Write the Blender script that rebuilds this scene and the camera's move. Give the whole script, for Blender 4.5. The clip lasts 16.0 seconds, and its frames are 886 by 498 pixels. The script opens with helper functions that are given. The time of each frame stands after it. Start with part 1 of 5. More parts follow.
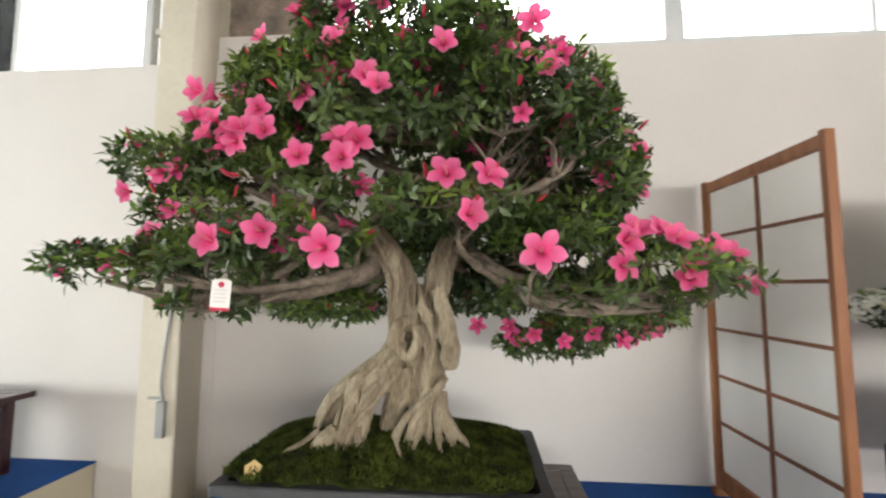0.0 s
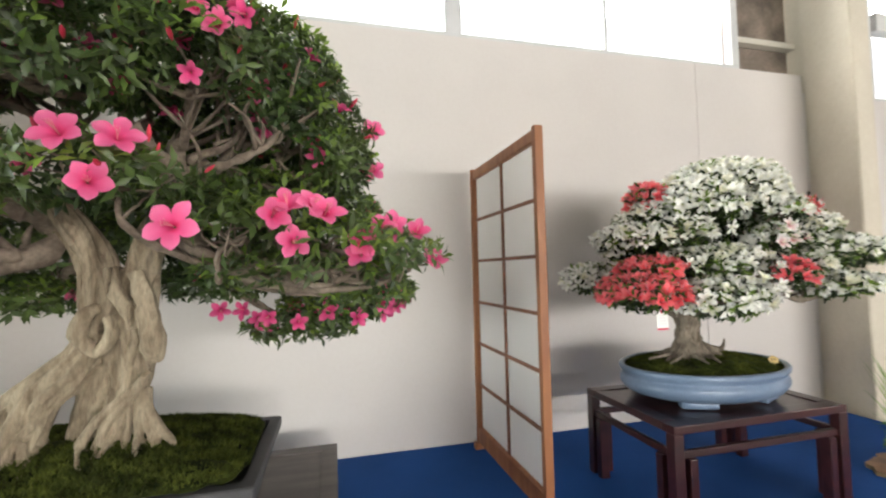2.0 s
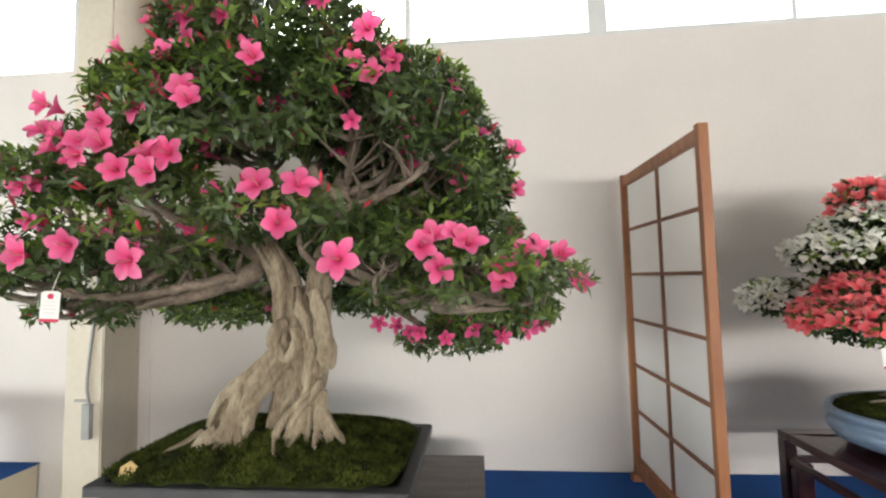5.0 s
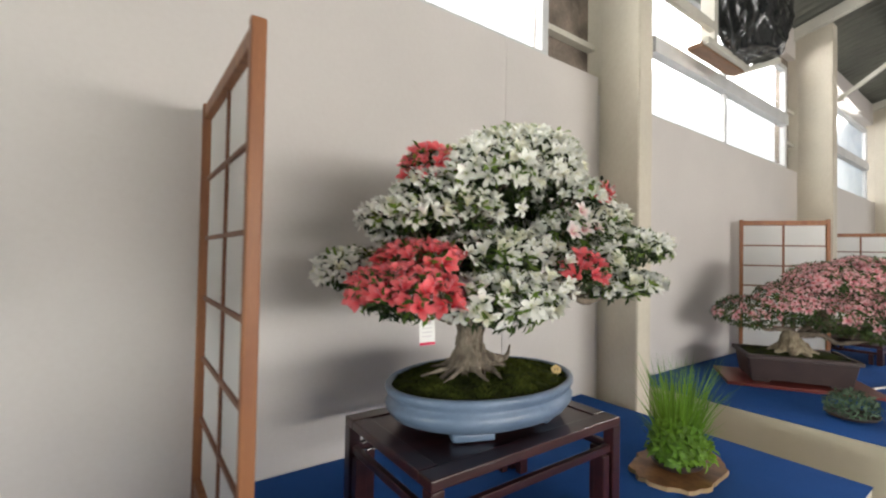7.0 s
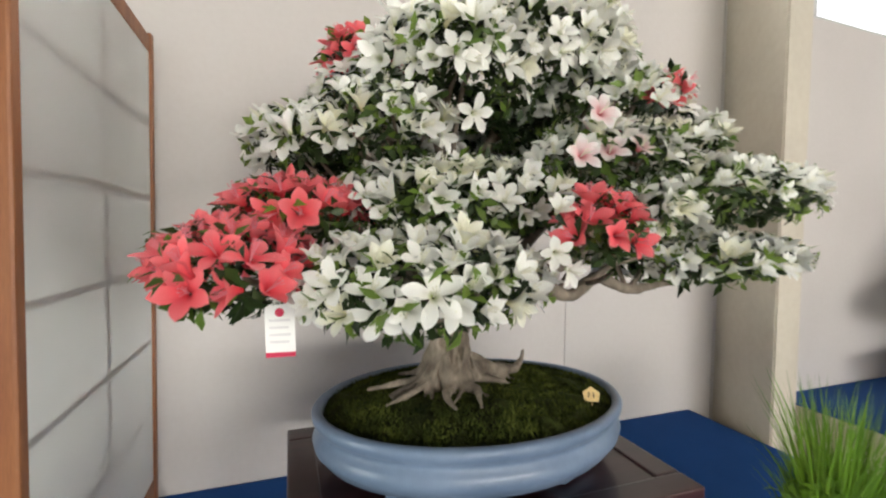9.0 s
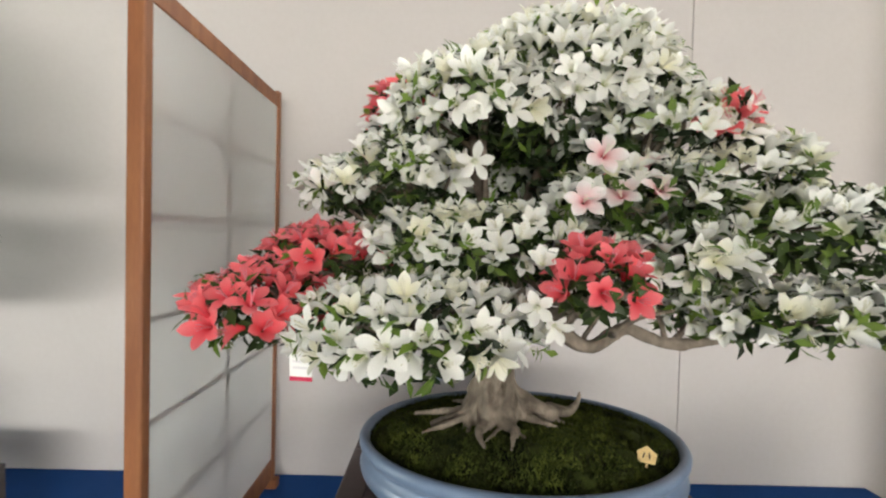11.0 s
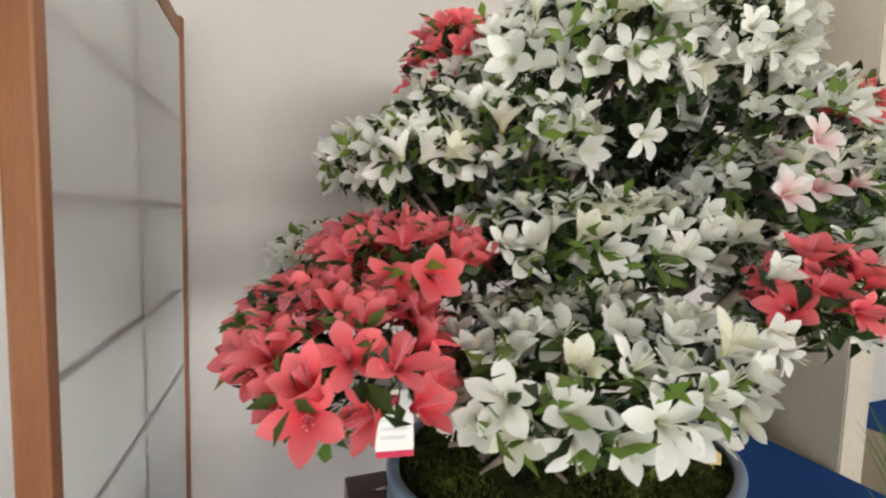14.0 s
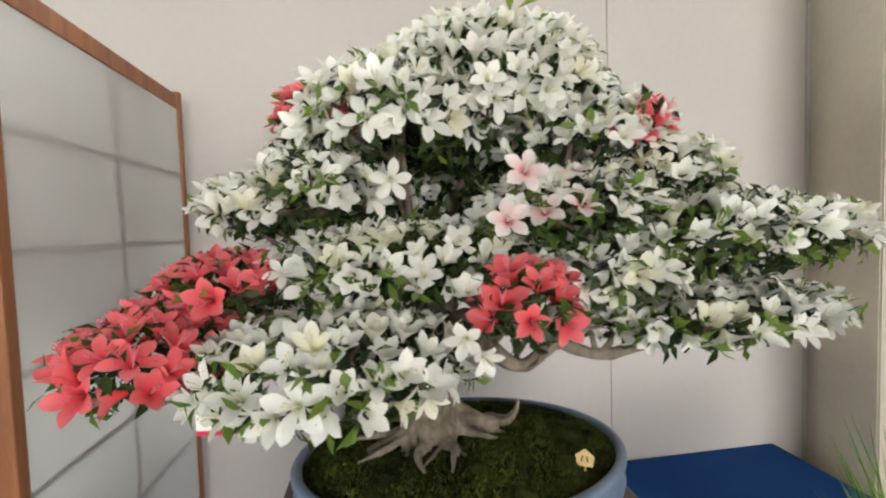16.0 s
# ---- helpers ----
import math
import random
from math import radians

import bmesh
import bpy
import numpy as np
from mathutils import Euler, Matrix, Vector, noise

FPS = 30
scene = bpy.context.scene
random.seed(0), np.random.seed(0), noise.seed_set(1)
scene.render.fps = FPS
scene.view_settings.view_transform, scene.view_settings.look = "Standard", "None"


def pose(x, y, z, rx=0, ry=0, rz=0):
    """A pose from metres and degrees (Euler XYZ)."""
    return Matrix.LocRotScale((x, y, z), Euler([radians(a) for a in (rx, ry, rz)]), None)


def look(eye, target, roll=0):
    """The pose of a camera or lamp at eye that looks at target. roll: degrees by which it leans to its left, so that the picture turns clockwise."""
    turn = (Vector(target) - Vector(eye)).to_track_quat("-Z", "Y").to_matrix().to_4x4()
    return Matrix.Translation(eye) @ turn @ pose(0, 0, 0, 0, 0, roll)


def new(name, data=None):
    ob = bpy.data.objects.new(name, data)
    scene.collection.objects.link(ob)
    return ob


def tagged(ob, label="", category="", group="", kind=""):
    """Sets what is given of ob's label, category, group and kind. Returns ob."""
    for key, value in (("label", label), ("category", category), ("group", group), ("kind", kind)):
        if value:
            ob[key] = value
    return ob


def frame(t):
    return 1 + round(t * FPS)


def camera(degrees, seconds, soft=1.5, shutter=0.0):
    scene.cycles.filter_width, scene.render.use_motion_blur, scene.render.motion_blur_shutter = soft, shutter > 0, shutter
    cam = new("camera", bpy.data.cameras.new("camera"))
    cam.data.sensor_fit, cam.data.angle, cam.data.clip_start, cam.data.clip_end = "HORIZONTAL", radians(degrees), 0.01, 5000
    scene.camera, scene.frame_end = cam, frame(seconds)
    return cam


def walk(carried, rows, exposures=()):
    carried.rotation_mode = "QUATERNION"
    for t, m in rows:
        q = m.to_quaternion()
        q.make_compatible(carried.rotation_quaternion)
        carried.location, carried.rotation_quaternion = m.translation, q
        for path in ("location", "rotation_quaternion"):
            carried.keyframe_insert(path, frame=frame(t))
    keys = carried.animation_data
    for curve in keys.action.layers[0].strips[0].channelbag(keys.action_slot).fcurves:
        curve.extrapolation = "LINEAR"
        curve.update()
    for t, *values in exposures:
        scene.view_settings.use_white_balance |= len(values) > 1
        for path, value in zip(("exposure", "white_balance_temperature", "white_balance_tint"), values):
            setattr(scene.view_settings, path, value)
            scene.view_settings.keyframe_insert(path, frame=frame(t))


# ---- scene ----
cam = camera(91.6, 16.0, soft=2.2, shutter=0.4)
METRES, EYE, TILT, LEAN, TURN = 2.6, 1.4, 0.0, 0.0, 6.7
PATH = [
    (0, (-0.033, -0.061, 1.436), (-0.204, 1.925, 1.609), 0.2),
    (0.5, (-0.07, -0.076, 1.429), (0.085, 1.912, 1.585), -1.2),
    (1, (-0.042, -0.063, 1.417), (0.423, 1.879, 1.529), -1.6),
    (1.5, (0.112, -0.067, 1.42), (0.727, 1.834, 1.511), -1.7),
    (2, (0.299, -0.061, 1.419), (0.785, 1.876, 1.514), -1.3),
    (2.5, (0.351, -0.045, 1.419), (0.51, 1.945, 1.537), -1.3),
    (3, (0.311, -0.038, 1.461), (0.18, 1.952, 1.617), -2.0),
    (3.2, (0.302, -0.029, 1.481), (0.082, 1.952, 1.652), -2.2),
    (5.3, (0.304, -0.06, 1.444), (0.164, 1.931, 1.569), -0.6),
    (5.5, (0.312, -0.044, 1.429), (0.363, 1.952, 1.547), -0.5),
    (6, (0.459, -0.001, 1.438), (0.96, 1.935, 1.486), -0.6),
    (6.5, (0.605, 0.156, 1.414), (1.553, 1.915, 1.491), 1.4),
    (7, (0.755, 0.291, 1.408), (1.918, 1.917, 1.448), 1.1),
    (7.5, (0.937, 0.35, 1.381), (2.032, 2.022, 1.317), 0.5),
    (8, (1.116, 0.379, 1.366), (2.03, 2.153, 1.238), 0.4),
    (8.5, (1.212, 0.438, 1.364), (2.011, 2.268, 1.244), 0.6),
    (9, (1.288, 0.508, 1.374), (1.962, 2.39, 1.3), 0.8),
    (9.2, (1.307, 0.525, 1.384), (1.931, 2.424, 1.312), 0.8),
    (11.3, (1.482, 0.452, 1.429), (1.384, 2.448, 1.375), 2.6),
    (11.5, (1.454, 0.453, 1.421), (1.309, 2.446, 1.341), 3.2),
    (12, (1.363, 0.476, 1.417), (1.292, 2.472, 1.304), 3.7),
    (12.5, (1.266, 0.564, 1.43), (1.505, 2.545, 1.293), 3.0),
    (13, (1.191, 0.643, 1.443), (1.68, 2.577, 1.294), 2.7),
    (13.5, (1.168, 0.69, 1.441), (1.798, 2.583, 1.302), 2.3),
    (14, (1.186, 0.689, 1.446), (1.848, 2.57, 1.299), 1.6),
    (14.5, (1.264, 0.646, 1.459), (1.871, 2.546, 1.319), 0.3),
    (15, (1.343, 0.595, 1.464), (1.87, 2.52, 1.329), -0.6),
    (15.5, (1.425, 0.544, 1.47), (1.833, 2.498, 1.347), -1.4),
    (16, (1.502, 0.499, 1.472), (1.792, 2.476, 1.374), -1.8),
]
walk(cam, [(t, look(eye, target, roll)) for t, eye, target, roll in PATH],
     [(0, -0.05), (1, 0.02), (2.5, 0.11), (3.2, 0.06), (5.5, 0.03), (6.5, -0.12), (7, -0.24), (7.5, -0.23), (8, -0.13), (9, -0.07), (11.5, -0.08), (12.5, -0.05), (13.5, -0.12), (16, -0.13)])

# ---- light ----
world = bpy.data.worlds.new("sky")
scene.world = world
world.use_nodes = True
_n = world.node_tree.nodes
_sky = _n.new("ShaderNodeTexSky")
_sky.sky_type, _sky.sun_disc = "NISHITA", False
_sky.sun_elevation, _sky.sun_rotation = radians(38), radians(150)
world.node_tree.links.new(_sky.outputs[0], _n["Background"].inputs[0])
_n["Background"].inputs[1].default_value = 0.12


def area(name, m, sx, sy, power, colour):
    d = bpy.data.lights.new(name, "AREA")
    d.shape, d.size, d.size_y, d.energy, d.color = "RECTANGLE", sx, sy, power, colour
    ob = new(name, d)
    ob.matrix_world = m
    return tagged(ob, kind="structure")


# daylight: north windows; low wide south and west light from unseen, assumed openings; high south and east fill lamps,
# added to brighten
area("south_low_daylight", look((2.6, -4.82, 1.68), (1.5, 2.0, 1.2)), 5.0, 0.5, 305, (1.0, 0.98, 0.94))
# added fill before the solid upper south wall, no opening there
area("south_high_fill", look((2.5, -4.75, 3.55), (1.8, 2.0, 1.2)), 11.0, 1.0, 14, (1.0, 0.975, 0.94))
area("west_daylight", look((-6.4, -0.9, 1.35), (0.6, 1.6, 1.05)), 3.0, 1.1, 300, (0.93, 1.0, 0.95))
# unseen east source, added to brighten the screen's paper
area("east_fill", look((12.4, -1.6, 2.3), (3.0, -0.2, 1.7)), 4.6, 2.4, 80, (1.0, 0.975, 0.94))
area("north_window_daylight", look((2.4, 2.75, 3.75), (2.2, 0.7, 1.0)), 15.0, 0.8, 445, (1.0, 0.985, 0.95))

# ---- materials ----
def mat(name, colour, rough=0.6, metal=0.0, vary=0.12, scale=8.0, grain=0.0, grain_scale=120.0, bump=0.0, stretch=(1, 1, 1),
        second=None, spec=0.5, island=0.0, thin=0.0, coat=0.0):
    """A surface with broad patches, a fine grain and relief; second: the colour of the patches; island: spread between pieces; thin: light let through."""
    m = bpy.data.materials.new(name)
    m.use_nodes = True
    nt = m.node_tree
    nd, ln = nt.nodes, nt.links
    b = nd["Principled BSDF"]
    b.inputs["Roughness"].default_value, b.inputs["Metallic"].default_value = rough, metal
    b.inputs["Specular IOR Level"].default_value = spec
    b.inputs["Coat Weight"].default_value = coat
    tc, mp = nd.new("ShaderNodeTexCoord"), nd.new("ShaderNodeMapping")
    mp.inputs["Scale"].default_value = stretch
    ln.new(tc.outputs["Object"], mp.inputs[0])
    n1, n2 = nd.new("ShaderNodeTexNoise"), nd.new("ShaderNodeTexNoise")
    for n, s, d in ((n1, scale, 4), (n2, grain_scale, 6)):
        n.inputs["Scale"].default_value, n.inputs["Detail"].default_value = s, d
        ln.new(mp.outputs[0], n.inputs["Vector"])
    ramp = nd.new("ShaderNodeValToRGB")
    dark = second or tuple(c * (1 - vary) for c in colour)
    light = colour if second else tuple(min(1, c * (1 + vary)) for c in colour)
    ramp.color_ramp.elements[0].color, ramp.color_ramp.elements[1].color = (*dark, 1), (*light, 1)
    ramp.color_ramp.elements[0].position, ramp.color_ramp.elements[1].position = 0.32, 0.68
    ln.new(n1.outputs[0], ramp.inputs[0])
    out = ramp.outputs[0]
    if grain:
        mx = nd.new("ShaderNodeMix")
        mx.data_type, mx.blend_type = "RGBA", "OVERLAY"
        mx.inputs[0].default_value = grain
        ln.new(out, mx.inputs[6]), ln.new(n2.outputs[0], mx.inputs[7])
        out = mx.outputs[2]
    if island:
        geo, info, add = nd.new("ShaderNodeNewGeometry"), nd.new("ShaderNodeObjectInfo"), nd.new("ShaderNodeMath")
        ln.new(geo.outputs["Random Per Island"], add.inputs[0]), ln.new(info.outputs["Random"], add.inputs[1])
        fr = nd.new("ShaderNodeMath")
        fr.operation = "FRACT"
        ln.new(add.outputs[0], fr.inputs[0])
        mr = nd.new("ShaderNodeMapRange")
        mr.inputs[3].default_value, mr.inputs[4].default_value = 1 - island, 1 + island
        ln.new(fr.outputs[0], mr.inputs[0])
        hsv = nd.new("ShaderNodeHueSaturation")
        ln.new(mr.outputs[0], hsv.inputs["Value"]), ln.new(out, hsv.inputs["Color"])
        out = hsv.outputs[0]
    ln.new(out, b.inputs["Base Color"])
    if bump:
        bp = nd.new("ShaderNodeBump")
        bp.inputs["Strength"].default_value, bp.inputs["Distance"].default_value = bump, 0.004
        ln.new(n2.outputs[0], bp.inputs["Height"]), ln.new(bp.outputs[0], b.inputs["Normal"])
    if thin:
        tr, ms = nd.new("ShaderNodeBsdfTranslucent"), nd.new("ShaderNodeMixShader")
        ms.inputs[0].default_value = thin
        ln.new(out, tr.inputs[0]), ln.new(b.outputs[0], ms.inputs[1]), ln.new(tr.outputs[0], ms.inputs[2])
        ln.new(ms.outputs[0], nd["Material Output"].inputs[0])
    return m


def petal_mat(name, colour, throat, edge, blotch=0.0):
    """A petal: throat colour near the middle, colour outwards, paler at the rim; uv x runs from the middle outwards."""
    m = bpy.data.materials.new(name)
    m.use_nodes = True
    nt = m.node_tree
    nd, ln = nt.nodes, nt.links
    b = nd["Principled BSDF"]
    b.inputs["Roughness"].default_value, b.inputs["Specular IOR Level"].default_value = 0.55, 0.3
    uv, sep = nd.new("ShaderNodeUVMap"), nd.new("ShaderNodeSeparateXYZ")
    ln.new(uv.outputs[0], sep.inputs[0])
    tc, no = nd.new("ShaderNodeTexCoord"), nd.new("ShaderNodeTexNoise")
    no.inputs["Scale"].default_value = 90
    ln.new(tc.outputs["Object"], no.inputs["Vector"])
    ad = nd.new("ShaderNodeMath")
    ad.operation = "MULTIPLY_ADD"
    ad.inputs[1].default_value = 0.22
    ln.new(no.outputs[0], ad.inputs[0]), ln.new(sep.outputs[0], ad.inputs[2])
    ramp = nd.new("ShaderNodeValToRGB")
    e = ramp.color_ramp.elements
    e[0].position, e[0].color, e[1].position, e[1].color = 0.1, (*throat, 1), 1.0, (*edge, 1)
    k = e.new(0.42 + blotch)
    k.color = (*colour, 1)
    ln.new(ad.outputs[0], ramp.inputs[0])
    geo, info, add, fr = nd.new("ShaderNodeNewGeometry"), nd.new("ShaderNodeObjectInfo"), nd.new("ShaderNodeMath"), nd.new("ShaderNodeMath")
    ln.new(geo.outputs["Random Per Island"], add.inputs[0]), ln.new(info.outputs["Random"], add.inputs[1])
    fr.operation = "FRACT"
    ln.new(add.outputs[0], fr.inputs[0])
    mr = nd.new("ShaderNodeMapRange")
    mr.inputs[3].default_value, mr.inputs[4].default_value = 0.86, 1.06
    ln.new(fr.outputs[0], mr.inputs[0])
    hsv = nd.new("ShaderNodeHueSaturation")
    ln.new(mr.outputs[0], hsv.inputs["Value"]), ln.new(ramp.outputs[0], hsv.inputs["Color"])
    ln.new(hsv.outputs[0], b.inputs["Base Color"])
    tr, ms = nd.new("ShaderNodeBsdfTranslucent"), nd.new("ShaderNodeMixShader")
    ms.inputs[0].default_value = 0.30
    ln.new(hsv.outputs[0], tr.inputs[0]), ln.new(b.outputs[0], ms.inputs[1]), ln.new(tr.outputs[0], ms.inputs[2])
    ln.new(ms.outputs[0], nd["Material Output"].inputs[0])
    return m


def glow(name, colour, strength):
    m = bpy.data.materials.new(name)
    m.use_nodes = True
    b = m.node_tree.nodes["Principled BSDF"]
    b.inputs["Base Color"].default_value = (*colour, 1)
    b.inputs["Emission Color"].default_value, b.inputs["Emission Strength"].default_value = (*colour, 1), strength
    return m


def clear_glass():
    m = bpy.data.materials.new("window_glass")
    m.use_nodes = True
    b = m.node_tree.nodes["Principled BSDF"]
    b.inputs["Base Color"].default_value = (0.95, 0.97, 0.97, 1)
    b.inputs["Transmission Weight"].default_value, b.inputs["Roughness"].default_value, b.inputs["IOR"].default_value = 1.0, 0.12, 1.1
    return m


BOARD = mat("painted_board", (0.66, 0.615, 0.585), 0.75, vary=0.03, scale=1.6, grain=0.06, grain_scale=60, bump=0.04)
COLUMN = mat("column_paint", (0.62, 0.56, 0.46), 0.7, vary=0.06, scale=2.5, grain=0.1, grain_scale=40, bump=0.06)
FRAME = mat("window_frame_paint", (0.62, 0.62, 0.62), 0.5, vary=0.08, scale=6, grain=0.1)
RAW = mat("raw_wall", (0.20, 0.16, 0.13), 0.8, vary=0.4, scale=7, grain=0.4, grain_scale=50, bump=0.2)
CEDAR = mat("cedar_frame", (0.35, 0.140, 0.050), 0.5, second=(0.23, 0.078, 0.028), scale=5, stretch=(6, 6, 0.5), grain=0.3, grain_scale=90, bump=0.08)
CEDAR_DARK = mat("cedar_bar", (0.22, 0.085, 0.04), 0.55, vary=0.2, scale=6, grain=0.2)
PAPER = mat("shoji_paper", (0.90, 0.895, 0.88), 0.85, vary=0.02, scale=3, grain=0.06, grain_scale=200, thin=0.68)
CLOTH = mat("blue_cloth", (0.013, 0.072, 0.27), 0.9, vary=0.12, scale=3, grain=0.25, grain_scale=700, bump=0.2, spec=0.2)
SKIRT = mat("cream_cloth", (0.56, 0.50, 0.39), 0.9, vary=0.06, scale=3, grain=0.12, grain_scale=400, bump=0.1, spec=0.2)
ROSEWOOD = mat("rosewood", (0.050, 0.013, 0.014), 0.28, second=(0.022, 0.007, 0.008), scale=4, stretch=(1, 8, 8), grain=0.3, grain_scale=60, bump=0.02, coat=0.2)
GREYWOOD = mat("worn_dark_wood", (0.105, 0.088, 0.080), 0.5, vary=0.25, scale=4, stretch=(1, 6, 6), grain=0.3, grain_scale=70, bump=0.05)
TRAYCLAY = mat("dark_clay", (0.062, 0.062, 0.066), 0.55, vary=0.2, scale=9, grain=0.25, grain_scale=150, bump=0.08)
BROWNCLAY = mat("brown_clay", (0.046, 0.027, 0.025), 0.5, vary=0.2, scale=9, grain=0.25, grain_scale=150, bump=0.06)
BLUEGLAZE = mat("pale_blue_glaze", (0.165, 0.225, 0.325), 0.38, second=(0.115, 0.165, 0.25), scale=9, grain=0.18, grain_scale=60, bump=0.03, coat=0.15)
MOSS = mat("moss", (0.050, 0.064, 0.012), 0.95, second=(0.012, 0.014, 0.005), scale=14, grain=0.6, grain_scale=220, bump=0.6, spec=0.15)
MOSSTUFT = mat("moss_tuft", (0.108, 0.130, 0.024), 0.95, second=(0.018, 0.024, 0.007), scale=20, island=0.35, spec=0.15, thin=0.2)
BARK = mat("pale_bark", (0.40, 0.335, 0.24), 0.85, second=(0.19, 0.145, 0.098), scale=15, stretch=(1.5, 1.5, 0.5), grain=0.55, grain_scale=95, bump=1.0, spec=0.2)
GREYBARK = mat("grey_bark", (0.27, 0.225, 0.175), 0.85, second=(0.115, 0.092, 0.07), scale=22, stretch=(1.2, 1.2, 0.6), grain=0.6, grain_scale=80, bump=0.8, spec=0.25)
BRANCHBARK = mat("branch_bark", (0.28, 0.225, 0.175), 0.85, second=(0.11, 0.085, 0.065), scale=24, grain=0.5, grain_scale=110, bump=0.5, spec=0.25)
LEAF = mat("azalea_leaf", (0.085, 0.130, 0.028), 0.42, second=(0.030, 0.055, 0.016), scale=5, island=0.5, thin=0.22, spec=0.5)
WHITELEAF = mat("dark_azalea_leaf", (0.044, 0.074, 0.015), 0.45, second=(0.014, 0.027, 0.008), scale=6, island=0.5, thin=0.2, spec=0.35)
LEAFPALE = mat("young_azalea_leaf", (0.19, 0.27, 0.042), 0.45, second=(0.08, 0.15, 0.024), scale=5, island=0.4, thin=0.45)
PINK = petal_mat("pink_petal", (0.84, 0.078, 0.255), (0.58, 0.014, 0.10), (0.90, 0.20, 0.41))
# darker copy of pink_petal: the crown's shade is put into the colour
SHADED_PINK = petal_mat("shaded_pink_petal", (0.74, 0.055, 0.22), (0.5, 0.012, 0.08), (0.82, 0.14, 0.33))
BUD = mat("pink_bud", (0.70, 0.050, 0.095), 0.5, second=(0.52, 0.028, 0.07), scale=30, island=0.25, thin=0.15)
WHITE = petal_mat("white_petal", (0.91, 0.905, 0.83), (0.44, 0.50, 0.16), (0.92, 0.915, 0.87), -0.04)
CREAM = petal_mat("cream_petal", (0.86, 0.83, 0.60), (0.55, 0.55, 0.18), (0.86, 0.85, 0.74), -0.1)
BLUSH = petal_mat("blush_petal", (0.86, 0.62, 0.62), (0.68, 0.10, 0.14), (0.88, 0.84, 0.82), 0.1)
RED = petal_mat("coral_red_petal", (0.92, 0.108, 0.135), (0.68, 0.03, 0.045), (0.95, 0.23, 0.25))
SALMON = petal_mat("salmon_petal", (0.82, 0.33, 0.37), (0.60, 0.10, 0.14), (0.87, 0.56, 0.57))
STAMEN = mat("stamen", (0.80, 0.25, 0.30), 0.5)
PALESTAMEN = mat("pale_stamen", (0.80, 0.78, 0.62), 0.5)
TAGPAPER = mat("tag_paper", (0.84, 0.83, 0.80), 0.8, vary=0.02)
PRINT = mat("print_grey", (0.66, 0.64, 0.64), 0.8)
PRINTRED = mat("print_red", (0.55, 0.03, 0.08), 0.7)
TAGWOOD = mat("pale_wood_tag", (0.66, 0.47, 0.20), 0.6, vary=0.1, scale=30, grain=0.2)
INK = mat("ink", (0.05, 0.03, 0.02), 0.7)
GRASS = mat("grass_blade", (0.25, 0.42, 0.04), 0.5, second=(0.11, 0.24, 0.025), scale=4, island=0.35, thin=0.35)
BURL = mat("burl_wood", (0.33, 0.155, 0.06), 0.45, second=(0.13, 0.055, 0.022), scale=12, grain=0.4, grain_scale=60, bump=0.1)
BURLEDGE = mat("burl_bark", (0.33, 0.23, 0.13), 0.8, vary=0.3, scale=20, grain=0.4, bump=0.4)
REDWOOD = mat("red_lacquer_board", (0.16, 0.028, 0.022), 0.35, vary=0.2, scale=6)
CONCRETE = mat("concrete", (0.33, 0.32, 0.30), 0.7, vary=0.1, scale=1.2, grain=0.25, grain_scale=50, bump=0.1)
ROOF = mat("roof_sheet", (0.115, 0.115, 0.095), 0.6, vary=0.2, scale=2.0, grain=0.2, grain_scale=40)
STEEL = mat("painted_steel", (0.60, 0.57, 0.50), 0.5, vary=0.1, scale=4, grain=0.1)
BLACKPLASTIC = mat("black_film", (0.012, 0.013, 0.014), 0.14, vary=0.2, scale=10, grain=0.2, grain_scale=18, bump=0.9)
PLYWOOD = mat("plywood", (0.20, 0.105, 0.055), 0.6, vary=0.2, scale=5, stretch=(1, 6, 6), grain=0.3)
GREENBLUE = mat("sedum_leaf", (0.065, 0.12, 0.065), 0.6, island=0.4, vary=0.2)
CABLE = mat("grey_cable", (0.32, 0.32, 0.31), 0.5)
WHITEROPE = mat("white_rope", (0.78, 0.77, 0.74), 0.8)
SKYGLOW = glow("bright_haze", (1.0, 0.995, 0.99), 1.5)
GLASS = clear_glass()


# ---- builders ----
def finish(name, bm, material, smooth=False):
    me = bpy.data.meshes.new(name)
    bm.normal_update()
    bm.to_mesh(me)
    bm.free()
    for m in (material if isinstance(material, (list, tuple)) else [material]):
        me.materials.append(m)
    if smooth:
        me.polygons.foreach_set("use_smooth", [True] * len(me.polygons))
    return me


def part(name, bm, material, parent=None, label="", smooth=False, place=None):
    """Links a bmesh (or a mesh) as one object under a thing or part."""
    me = bm if isinstance(bm, bpy.types.Mesh) else finish(name, bm, material, smooth)
    ob = new(name, me)
    if parent is not None:
        ob.parent = parent
    if place is not None:
        ob.matrix_basis = place
    if label:
        ob["label"] = label
    return ob


def box(bm, a, b, bevel=0.0, m=None):
    """A box from corner a to corner b."""
    c = [(p + q) / 2 for p, q in zip(a, b)]
    s = [abs(q - p) for p, q in zip(a, b)]
    r = bmesh.ops.create_cube(bm, size=1, matrix=Matrix.Translation(c) @ Matrix.Diagonal((*s, 1)))
    vs = r["verts"]
    if bevel:
        es = list({e for v in vs for e in v.link_edges})
        vs = bmesh.ops.bevel(bm, geom=es, offset=bevel, segments=2, affect="EDGES", profile=0.6)["verts"]
    if m is not None:
        bmesh.ops.transform(bm, matrix=m, verts=list(set(vs)))
    return bm


def one_box(a, b, bevel=0.0, m=None):
    return box(bmesh.new(), a, b, bevel, m)


